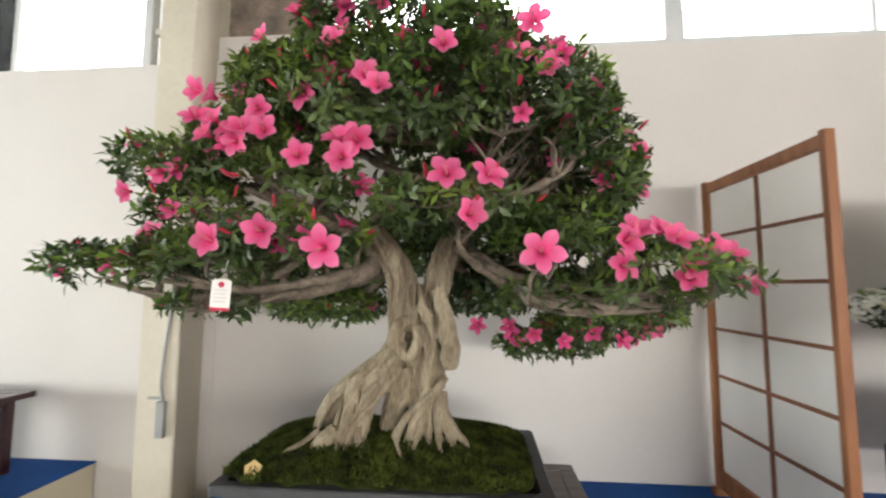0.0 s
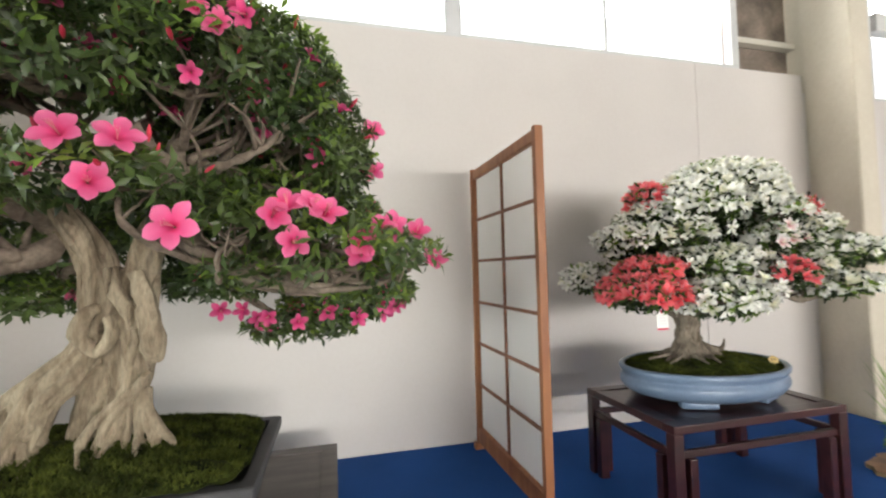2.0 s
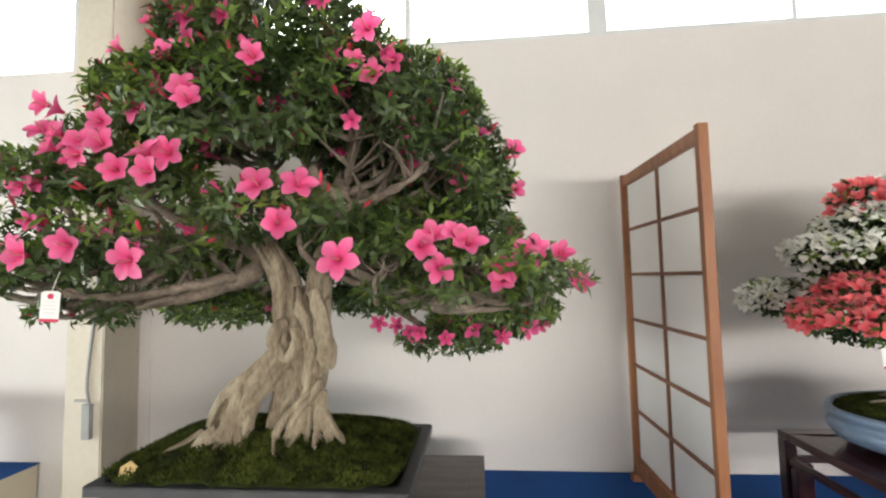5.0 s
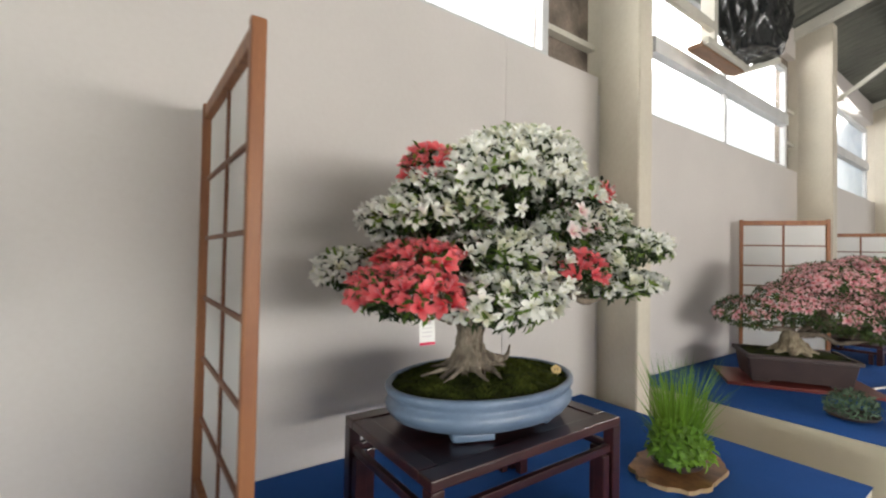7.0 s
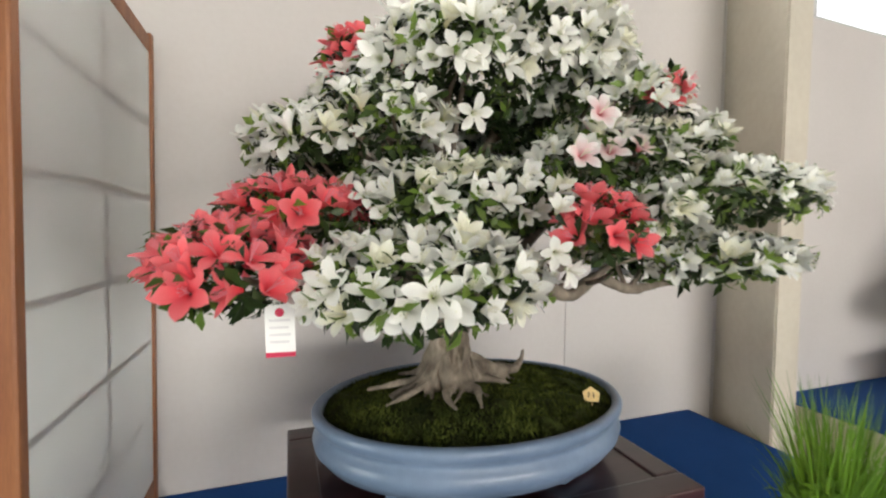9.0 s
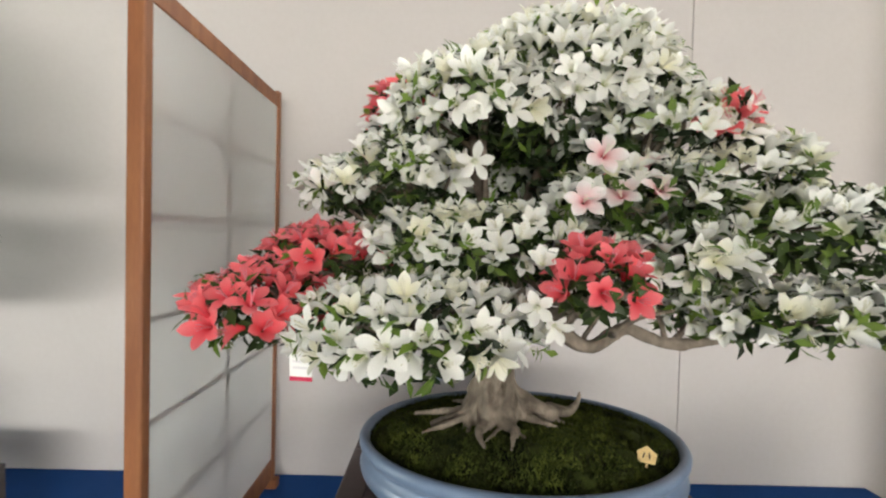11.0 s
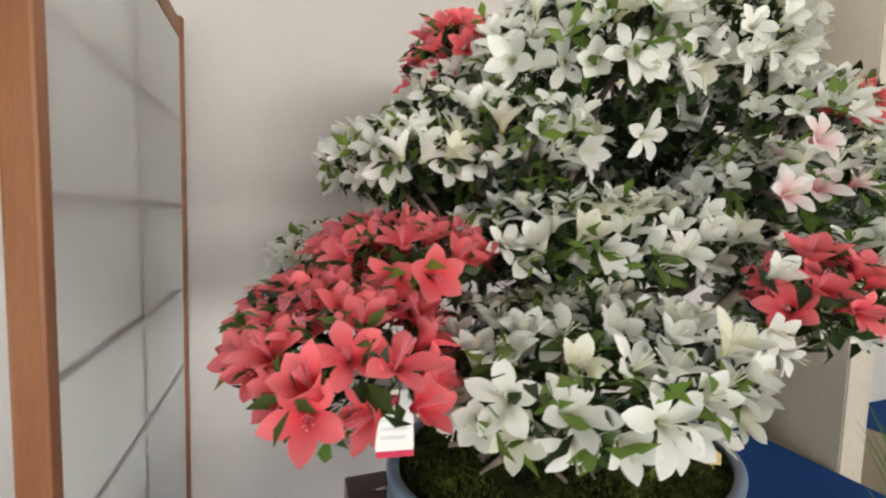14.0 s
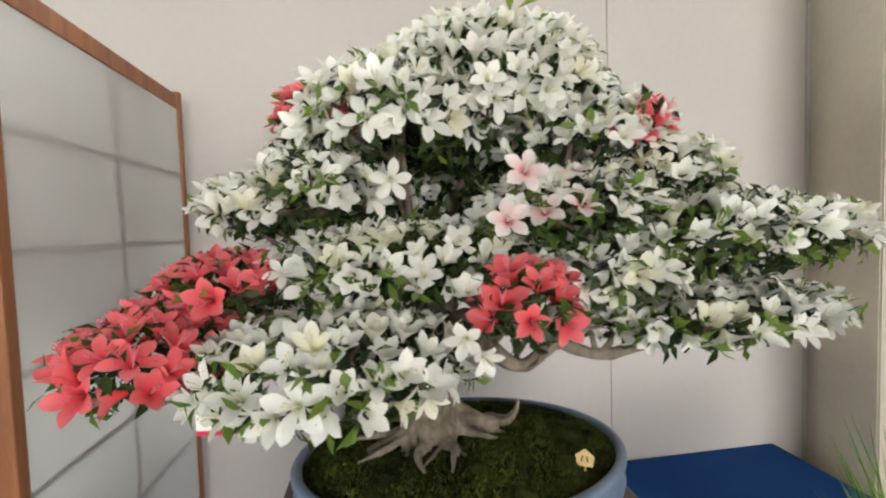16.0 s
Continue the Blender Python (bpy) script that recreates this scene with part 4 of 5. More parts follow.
rs = np.random.RandomState(21)
bough(pink, [(-0.332, 1.159, 1.514), (-0.353, 1.085, 1.467), (-0.470, 1.042, 1.430), (-0.641, 1.032, 1.403), (-0.835, 1.011, 1.408), (-1.005, 0.989, 1.446)], 0.029, 0.007, rs, 9)
bough(pink, [(-0.321, 1.148, 1.536), (-0.380, 1.064, 1.594), (-0.475, 1.032, 1.630), (-0.604, 1.011, 1.679), (-0.719, 1.000, 1.716)], 0.032, 0.009, rs, 8)
bough(pink, [(-0.067, 1.170, 1.552), (0.002, 1.064, 1.467), (0.139, 1.032, 1.398), (0.306, 1.011, 1.377), (0.458, 0.989, 1.403)], 0.020, 0.006, rs, 9)
bough(pink, [(-0.062, 1.170, 1.557), (-0.104, 1.148, 1.663), (-0.062, 1.095, 1.758), (-0.030, 1.064, 1.843), (-0.083, 1.064, 1.949)], 0.022, 0.008, rs, 8)
bough(pink, [(-0.062, 1.180, 1.567), (-0.019, 1.170, 1.663), (0.055, 1.117, 1.737), (0.140, 1.085, 1.753), (0.235, 1.085, 1.811)], 0.020, 0.007, rs, 8)
bough(pink, [(-0.337, 1.159, 1.536), (-0.316, 1.127, 1.652), (-0.274, 1.095, 1.758), (-0.316, 1.064, 1.885)], 0.022, 0.008, rs, 8)
bough(pink, [(-0.104, 1.201, 1.504), (0.002, 1.329, 1.377), (0.129, 1.445, 1.281), (0.278, 1.509, 1.239)], 0.014, 0.005, rs, 6)
bough(pink, [(-0.316, 1.191, 1.472), (-0.401, 1.276, 1.398), (-0.486, 1.360, 1.340)], 0.014, 0.006, rs, 4)
for pts, r in (([(-0.10, 1.12, 1.54), (-0.03, 1.00, 1.50), (0.05, 0.95, 1.455), (0.16, 0.92, 1.445), (0.27, 0.90, 1.42), (0.40, 0.89, 1.435)], 0.016),
               ([(0.02, 0.98, 1.46), (0.10, 0.99, 1.43), (0.18, 0.97, 1.40), (0.28, 0.98, 1.41), (0.36, 0.95, 1.395), (0.47, 0.93, 1.42)], 0.012),
               ([(0.00, 1.05, 1.46), (0.09, 1.10, 1.40), (0.19, 1.12, 1.37), (0.30, 1.14, 1.36), (0.40, 1.16, 1.375)], 0.013),
               ([(-0.36, 1.06, 1.47), (-0.46, 0.98, 1.445), (-0.58, 0.94, 1.425), (-0.70, 0.92, 1.435), (-0.84, 0.91, 1.455)], 0.015),
               ([(-0.50, 1.03, 1.425), (-0.60, 1.00, 1.395), (-0.72, 0.98, 1.375), (-0.82, 0.96, 1.385)], 0.010),
               ([(-0.36, 1.06, 1.56), (-0.42, 0.96, 1.60), (-0.50, 0.92, 1.66), (-0.57, 0.90, 1.71)], 0.017),
               ([(-0.10, 1.10, 1.60), (-0.02, 1.00, 1.64), (0.08, 0.95, 1.66), (0.16, 0.93, 1.70), (0.20, 0.92, 1.76)], 0.014)):
    bough(pink, pts, r, 0.005, rs, 10)
limbs_to(pink, (-0.06, 1.08, 1.66), PADS_TOP, rs, 0.015, twigs=10)
limbs_to(pink, (-0.42, 0.98, 1.55), PADS_LEFT[:6], rs, 0.011, twigs=7)
limbs_to(pink, (0.03, 0.99, 1.46), PADS_RIGHT[:5], rs, 0.010, twigs=6)

PINKS = flower_meshes("flower", PINK, 3, 8, 0.0292, 0.5, 0.95, (9, 5), broad=1.06)
SHADED_PINKS = flower_meshes("flower", SHADED_PINK, 4, 5, 0.027, 0.4, 0.9, broad=0.92)


PINK_STAMENS = [stamen_mesh(STAMEN, s) for s in (1, 2, 3)]
PALE_STAMENS = [stamen_mesh(PALESTAMEN, s, 0.023) for s in (4, 5, 6)]


def open_flowers(parent, spots, kinds, rs, label, toward=(0.05, -1.0, 0.15), size=1.0, spread=0.25):
    for x, y, z in spots:
        n = Vector(toward) + Vector(rs.normal(0, spread, 3))
        me = kinds[rs.randint(len(kinds))][0]
        fl = part("flower", me, None, parent, label, place=facing((x, y, z), n, rs, size * rs.uniform(0.92, 1.08)))
        part("flower_centre", PINK_STAMENS[rs.randint(3)], None, fl)


rs = np.random.RandomState(31)
# open blossoms, by layer of the crown
open_flowers(pink, [(0.067, 0.644, 1.493), (-0.48, 0.614, 1.511), (-0.39, 0.61, 1.525), (-0.29, 0.62, 1.498), (-0.272, 0.633, 1.687), (-0.265, 0.63, 1.652), (-0.357, 0.666, 1.668), (-0.245, 0.65, 1.69),
                    (-0.211, 0.655, 1.787), (-0.24, 0.68, 1.82), (-0.096, 0.664, 1.865), (0.10, 0.76, 1.865), (-0.016, 0.676, 1.631), (-0.09, 0.67, 1.632), (-0.05, 0.67, 1.56)], PINKS, rs, "open pink azalea flower")
open_flowers(pink, [(0.205, 0.66, 1.511), (0.225, 0.67, 1.528), (0.284, 0.665, 1.516), (0.265, 0.67, 1.53), (0.344, 0.75, 1.475), (0.345, 0.755, 1.452), (0.227, 0.75, 1.476), (0.47, 0.85, 1.502), (0.51, 0.87, 1.44),
                    (0.405, 1.142, 1.812), (0.405, 1.166, 1.705), (0.41, 0.80, 1.508), (0.385, 0.77, 1.495)], PINKS, rs, "open pink azalea flower", (0.15, -0.9, 0.4))
open_flowers(pink, [(-0.633, 0.78, 1.853), (-0.601, 0.78, 1.839), (-0.636, 0.78, 1.797), (-0.585, 0.77, 1.783), (-0.602, 0.77, 1.752), (-0.553, 0.76, 1.757), (-0.515, 0.75, 1.756), (-0.468, 0.75, 1.749), (-0.533, 0.76, 1.732), (-0.49, 0.77, 1.804),
                    (-0.833, 0.84, 1.648), (-0.771, 0.84, 1.551), (-0.753, 0.84, 1.692), (-0.457, 0.86, 2.075), (-0.537, 0.86, 2.017), (-0.324, 0.74, 1.922), (-0.271, 0.74, 1.867), (-0.384, 0.74, 1.819), (0.08, 0.80, 1.987), (0.114, 0.80, 1.931), (0.056, 0.79, 1.909)], PINKS, rs, "open pink azalea flower", (-0.2, -0.9, 0.3))
# blossoms inside and under the crown, their shade painted by the darker petal
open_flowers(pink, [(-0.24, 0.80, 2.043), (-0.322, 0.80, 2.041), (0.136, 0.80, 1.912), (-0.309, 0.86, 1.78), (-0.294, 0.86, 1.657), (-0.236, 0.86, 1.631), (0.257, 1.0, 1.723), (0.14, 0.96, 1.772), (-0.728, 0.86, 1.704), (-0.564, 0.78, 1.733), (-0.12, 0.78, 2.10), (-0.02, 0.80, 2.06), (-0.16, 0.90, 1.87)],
             SHADED_PINKS, rs, "pink azalea flower, shade put into its deeper colour", (0, -0.9, 0.1))
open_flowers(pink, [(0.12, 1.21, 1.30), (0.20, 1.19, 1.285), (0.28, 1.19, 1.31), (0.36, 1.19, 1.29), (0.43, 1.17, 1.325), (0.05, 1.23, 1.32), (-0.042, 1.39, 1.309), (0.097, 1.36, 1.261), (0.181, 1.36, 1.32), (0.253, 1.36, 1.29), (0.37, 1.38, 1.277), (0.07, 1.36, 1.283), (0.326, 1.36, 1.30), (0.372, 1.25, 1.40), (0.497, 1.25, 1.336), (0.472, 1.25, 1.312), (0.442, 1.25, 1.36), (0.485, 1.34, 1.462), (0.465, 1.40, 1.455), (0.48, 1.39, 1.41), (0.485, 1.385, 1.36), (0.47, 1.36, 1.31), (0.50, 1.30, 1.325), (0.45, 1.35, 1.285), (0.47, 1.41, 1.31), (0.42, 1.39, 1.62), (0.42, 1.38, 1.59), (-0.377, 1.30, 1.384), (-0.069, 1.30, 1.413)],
             SHADED_PINKS, rs, "pink azalea flower under the crown, shade put into its colour", (0, -0.9, -0.1))


def bud_mesh():
    bm = bmesh.new()
    prof = [(0.0012, 0.0), (0.003, 0.006), (0.0042, 0.014), (0.0034, 0.022), (0.0012, 0.029)]
    rings = [[bm.verts.new((r * math.cos(k * 1.0472), r * math.sin(k * 1.0472), z)) for k in range(6)] for r, z in prof]
    for a, b in zip(rings, rings[1:]):
        for k in range(6):
            bm.faces.new((a[k], a[(k + 1) % 6], b[(k + 1) % 6], b[k]))
    return finish("bud", bm, BUD, True)


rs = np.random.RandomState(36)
# more dim blossoms among the leaves, dimmed by petal colour
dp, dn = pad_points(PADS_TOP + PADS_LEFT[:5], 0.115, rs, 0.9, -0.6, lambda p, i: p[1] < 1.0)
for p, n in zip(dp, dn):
    part("flower", SHADED_PINKS[rs.randint(len(SHADED_PINKS))][0], None, pink, "pink azalea flower among the leaves, shade put into its colour", place=facing(p, Vector(n) + Vector((0, -0.5, 0)) + Vector(rs.normal(0, 0.3, 3)), rs, rs.uniform(0.8, 1.0)))

BUDS = bud_mesh()
bp, bn = pad_points(PINK_PADS, 0.085, np.random.RandomState(41), 1.03, -0.3, lambda p, i: p[1] < 1.15)
rs = np.random.RandomState(42)
for p, n in list(zip(bp, bn))[:130]:
    part("bud", BUDS, None, pink, place=facing(p, Vector(n) + Vector((0, -0.2, 0.6)), rs, rs.uniform(0.8, 1.15)))

part("moss", moss_mound(0.388, 0.224, 0, 0.068, 7.0, 30, 1, 0.016), MOSS, pink, "green moss over the soil", True, pose(-0.288, 1.165, PINK_TRAY_Z + 0.196))
mo = part("moss_fuzz", moss_tufts(0.388, 0.224, 0, 0.068, 7.0, 26000, 3, 0.009), None, pink, place=pose(-0.288, 1.165, PINK_TRAY_Z + 0.199))
mo["kind"] = "stuff"


# ---- the white and red azalea ----
white = thing("bonsai_tree", "white flowering azalea bonsai with coral red sports", "bonsai", "azalea bonsai on display")
WX, WY, WZ = 1.592, 1.315, CLOTH_Z + 0.327 + 0.123
limbs = [([(WX, WY, WZ - 0.02), (WX, WY, 1.12), (WX - 0.002, WY - 0.005, 1.18), (WX - 0.006, WY - 0.01, 1.25), (WX + 0.01, WY - 0.02, 1.36)], [0.050, 0.040, 0.034, 0.038, 0.032])]
rs = np.random.RandomState(49)
for k in range(28):
    a, l = k * 2 * math.pi / 28 + rs.normal(0, 0.2), rs.uniform(0.075, 0.17)
    c, s = math.cos(a), math.sin(a)
    limbs.append(([(WX + 0.032 * c, WY + 0.032 * s, 1.135), (WX + 0.054 * c, WY + 0.052 * s, 1.090), (WX + 0.6 * l * c + rs.normal(0, 0.014), WY + 0.55 * l * s + rs.normal(0, 0.010), 1.083), (WX + l * c, WY + l * 0.85 * s, WZ + 0.018)], [0.011, 0.0115, 0.0065, 0.003]))
# a heavy root with a dry upturned tip, and a swollen collar under the first limb
limbs.append(([(WX + 0.03, WY, 1.12), (WX + 0.09, WY - 0.01, 1.095), (WX + 0.14, WY - 0.005, 1.088), (WX + 0.165, WY, 1.10), (WX + 0.172, WY, 1.128)], [0.018, 0.015, 0.011, 0.007, 0.002]))
limbs.append(([(WX - 0.02, WY - 0.03, 1.20), (WX - 0.026, WY - 0.035, 1.235), (WX - 0.01, WY - 0.03, 1.27)], [0.014, 0.024, 0.014]))
limbs += [([(WX - 0.008, WY - 0.02, 1.235), (WX - 0.05, WY - 0.06, 1.280), (WX - 0.12, WY - 0.11, 1.288), (WX - 0.20, WY - 0.16, 1.305)], [0.026, 0.024, 0.019, 0.013]),
          ([(WX + 0.01, WY - 0.02, 1.235), (WX + 0.05, WY - 0.05, 1.275), (WX + 0.11, WY - 0.07, 1.292), (WX + 0.19, WY - 0.05, 1.33)], [0.025, 0.023, 0.018, 0.012])]
limbs += strands(limbs[0][0], limbs[0][1], 9, 1.1, rs, 0.33, 0.92)
HOLLOWS = [(WX - 0.024, WY - 0.06, 1.236, 0.012, 0.012, 0.035), (WX - 0.012, WY - 0.06, 1.14, 0.007, 0.026, 0.02), (WX + 0.034, WY - 0.06, 1.12, 0.008, 0.016, 0.02)]
HOLLOWS += [(WX + rs.uniform(-0.05, 0.05), WY - 0.05, rs.uniform(1.09, 1.26), rs.uniform(0.004, 0.008), rs.uniform(0.012, 0.03), rs.uniform(0.008, 0.016)) for k in range(14)]
trunk_mesh(white, "trunk", limbs, 0.0036, GREYBARK, "stout grey-brown trunk with flared surface roots", 0.5, 0.12, HOLLOWS)

P_FRONT = [(1.445, 1.02, 1.315, 0.155, 0.115, 0.055), (1.55, 1.12, 1.425, 0.20, 0.11, 0.048)]
P_UPPER = [(1.345, 1.27, 1.515, 0.115, 0.18, 0.04), (1.525, 1.19, 1.635, 0.135, 0.17, 0.075), (1.425, 1.12, 1.53, 0.085, 0.07, 0.045), (1.675, 1.24, 1.675, 0.195, 0.22, 0.110), (1.82, 1.16, 1.59, 0.13, 0.14, 0.065), (1.92, 1.14, 1.53, 0.11, 0.12, 0.065), (1.87, 1.25, 1.635, 0.11, 0.13, 0.065), (1.41, 1.27, 1.59, 0.08, 0.12, 0.055)]
P_RIGHT = [(1.76, 1.065, 1.49, 0.12, 0.10, 0.05), (2.00, 1.06, 1.45, 0.19, 0.11, 0.05), (1.98, 1.09, 1.338, 0.205, 0.13, 0.034), (1.79, 1.05, 1.41, 0.10, 0.09, 0.04)]
P_BACK = [(1.27, 1.44, 1.37, 0.11, 0.10, 0.05), (1.62, 1.46, 1.56, 0.20, 0.14, 0.12), (1.85, 1.36, 1.52, 0.16, 0.15, 0.09), (1.44, 1.38, 1.50, 0.14, 0.13, 0.07)]
P_RED = [(1.232, 1.12, 1.33, 0.085, 0.17, 0.05), (1.298, 1.15, 1.40, 0.085, 0.11, 0.035), (1.664, 0.958, 1.380, 0.046, 0.040, 0.043), (1.400, 1.268, 1.648, 0.056, 0.08, 0.056), (1.872, 1.06, 1.605, 0.026, 0.028, 0.022)]
WHITE_PADS = P_FRONT + P_UPPER + P_RIGHT + P_BACK + P_RED
CORE = [(1.60, 1.30, 1.50, 0.24, 0.10, 0.14)]
def hollow(inner=None):
    """Leaves leave the dark hollow under the crown's dome open."""
    return lambda p, i: ((p[0] - 1.545) / 0.10) ** 2 + ((p[1] - 1.12) / 0.22) ** 2 + ((p[2] - 1.535) / 0.048) ** 2 > 1 and (inner is None or inner(p, i))


leaves(white, CORE, 0.02, 50, WHITELEAF, "inner leaves", low=-1.0, name="inner_leaves", length=0.03, width=0.012, keep=hollow())
leaves(white, WHITE_PADS, 0.024, 51, WHITELEAF, "green leaves between the flowers", inset=0.86, length=0.030, width=0.011, low=-1.0, keep=hollow())
leaves(white, WHITE_PADS, 0.034, 52, LEAFPALE, "young leaves", inset=1.0, keep=hollow(clumpy(8.0, -0.05)), name="young_leaves", length=0.026, width=0.0095, low=-0.8)
rs = np.random.RandomState(53)
bough(white, [(WX + 0.01, WY - 0.06, 1.315), (1.638, 1.09, 1.312), (1.685, 1.055, 1.283), (1.735, 1.055, 1.309), (1.800, 1.055, 1.289), (1.900, 1.06, 1.300), (2.08, 1.07, 1.335)], 0.0135, 0.0045, rs, 8, material=GREYBARK)
limbs_to(white, (WX + 0.01, WY - 0.02, 1.30), P_FRONT + P_RIGHT[:2] + P_RED[:2], rs, 0.012, material=GREYBARK, twigs=4)
limbs_to(white, (WX + 0.04, WY + 0.04, 1.38), P_UPPER + P_BACK, rs, 0.016, twigs=4)

WHITES = flower_meshes("flower", WHITE, 6, 14, 0.0250, 0.12, 0.95, (9, 5), broad=0.80)
CREAMS = flower_meshes("flower", CREAM, 7, 5, 0.0246, 0.05, 0.7, (9, 5), broad=0.82)
BLUSHES = flower_meshes("flower", BLUSH, 8, 3, 0.026, 0.3, 0.85, (9, 5), broad=0.95)
REDS = flower_meshes("flower", RED, 9, 10, 0.0262, 0.08, 0.85, (9, 5), broad=0.86)


def dress(parent, pads, spacing, seed, choose, low=-0.35, nearest=290, upward=0.6):
    """Flowers over the pads; those on the open side are parts, those behind are joined."""
    rs = np.random.RandomState(seed)
    p, n = pad_points(pads, spacing, rs, 1.0, low)
    order = np.argsort(p[:, 1] - 0.25 * p[:, 2])
    rest = {}
    for rank, i in enumerate(order):
        kinds, label = choose(p[i], rs)
        nn = Vector(n[i]) * 0.8 + Vector((0, -0.25, upward)) + Vector(rs.normal(0, 0.3, 3))
        if rank < nearest:
            fl = part("flower", kinds[rs.randint(len(kinds))][0], None, parent, label, place=facing(p[i], nn, rs, rs.uniform(0.85, 1.1)))
            part("flower_centre", (PINK_STAMENS if kinds is REDS else PALE_STAMENS)[rs.randint(3)], None, fl)
        else:
            rest.setdefault(label, (kinds, []))[1].append((p[i], nn))
    for label, (kinds, spots) in rest.items():
        joined_flowers(parent, kinds, spots, rs, "flowers_behind", label)


def white_kind(p, rs):
    if abs(p[0] - 1.68) < 0.07 and 1.46 < p[2] < 1.62 and p[1] < 1.05 and rs.rand() < 0.3:
        return BLUSHES, "white flower blushed pink"
    return (CREAMS, "creamy white azalea flower") if rs.rand() < 0.18 else (WHITES, "white azalea flower")


def red_kind(p, rs):
    return REDS, "coral red azalea flower"


dress(white, P_FRONT + P_UPPER[:1] + P_UPPER[2:3] + P_RIGHT[2:], 0.0252, 60, white_kind, nearest=180, low=-0.5)
dress(white, [P_UPPER[1], P_UPPER[3]] + P_BACK, 0.0240, 61, white_kind, nearest=90, low=-0.45)
dress(white, P_UPPER[4:] + P_RIGHT[:2], 0.0245, 63, white_kind, nearest=110, low=-0.15)
dress(white, P_RED, 0.0245, 62, red_kind, nearest=150)
# single flowers that stand out of the crown
rs = np.random.RandomState(66)
for (x, y, z), kinds, label, toward in (((1.667, 0.968, 1.533), BLUSHES, "white flower blushed pink", (0.0, -0.9, 0.3)), ((1.650, 0.982, 1.479), BLUSHES, "white flower blushed pink", (-0.1, -0.9, 0.3)),
                                        ((1.519, 1.035, 1.532), WHITES, "white azalea flower", (0.1, -0.9, -0.3)), ((1.442, 0.876, 1.372), CREAMS, "creamy white azalea flower", (0.0, -0.5, 0.8)),
                                        ((1.588, 0.945, 1.352), WHITES, "white azalea flower", (-0.2, -0.8, -0.1)), ((1.594, 0.952, 1.404), WHITES, "white azalea flower", (-0.1, -0.7, 0.5)), ((1.610, 0.948, 1.330), WHITES, "white azalea flower", (0.2, -0.8, -0.3))):
    fl = part("flower", kinds[rs.randint(len(kinds))][0], None, white, label, place=facing((x, y, z), toward, rs, 0.86))
    part("flower_centre", PALE_STAMENS[rs.randint(3)], None, fl)
part("moss", moss_mound(0.298, 0.218, 0, 0.036, 2.0, 30, 2, 0.009), MOSS, white, "dark green moss over the soil", True, pose(1.645, 1.309, CLOTH_Z + 0.327 + 0.112))
mo = part("moss_fuzz", moss_tufts(0.296, 0.216, 0, 0.036, 2.0, 14000, 5, 0.006), None, white, place=pose(1.645, 1.309, CLOTH_Z + 0.327 + 0.114))
mo["kind"] = "stuff"


# ---- tags ----
def paper_tag(place, w, h, label):
    t = thing("paper_tag", label, "tag", "paper tags on the branches", place)
    bm = prism([(-w / 2, -h), (w / 2, -h), (w / 2, -0.004), (w / 2 - 0.006, 0), (-w / 2 + 0.006, 0), (-w / 2, -0.004)], 0, 0.0006)
    bmesh.ops.transform(bm, matrix=pose(0, 0, 0, 90), verts=bm.verts)
    part("card", bm, TAGPAPER, t)
    bm = bmesh.new()
    bmesh.ops.create_cone(bm, cap_ends=True, segments=20, radius1=0.0055, radius2=0.0055, depth=0.0006, matrix=pose(0, -0.0012, -0.010, 90))
    part("eyelet", bm, PRINTRED, t, "red reinforcing ring")
    for k in range(4):
        z = -0.020 - k * (h - 0.03) / 4
        part("print_line", one_box((-w * 0.36, -0.0013, z - 0.0014), (w * (0.34 - 0.06 * (k % 2)), -0.0008, z + 0.0014)), PRINT, t)
    part("print_band", one_box((-w / 2, -0.0013, -h), (w / 2, -0.0008, -h + 0.006)), PRINTRED, t, "red band along the foot")
    part("string", tube(bmesh.new(), [(0, -0.001, -0.008), (0.001, 0.004, 0.012), (0.002, 0.012, 0.035)], [0.0006] * 3, 5), TAGPAPER, t)
    return t


paper_tag(pose(-0.502, 0.69, 1.448, 0, 3, 6), 0.036, 0.058, "white paper tag with red eyelet hanging from a branch")
paper_tag(pose(1.277, 1.076, 1.283, 0, -2, -12), 0.036, 0.066, "white printed paper tag with red foot hanging below red flowers")


def wood_tag(place, label):
    t = thing("wooden_tag", label, "tag", "small wooden number tags in the moss", place)
    bm = prism([(-0.013, 0), (0.013, 0), (0.016, 0.017), (0, 0.028), (-0.016, 0.017)], 0, 0.003)
    bmesh.ops.transform(bm, matrix=pose(0, 0, 0, 90), verts=bm.verts)
    part("plate", bm, TAGWOOD, t)
    for x, a in ((-0.005, 12), (0.004, -8)):
        part("mark", one_box((-0.0012, -0.0004, -0.005), (0.0012, 0.0, 0.005), 0, pose(x, -0.0032, 0.012, 0, a)), INK, t)
    part("peg", one_box((-0.002, -0.0028, -0.02), (0.002, -0.0005, 0.001)), TAGWOOD, t)
    return t


wood_tag(pose(1.838, 1.182, 1.053, -25, 0, -28), "small pale house-shaped wooden tag standing in dark moss")
wood_tag(pose(-0.575, 0.962, 0.985, -30, 0, 8) @ Matrix.Scale(1.3, 4), "small pale house-shaped wooden tag at the tray's edge")

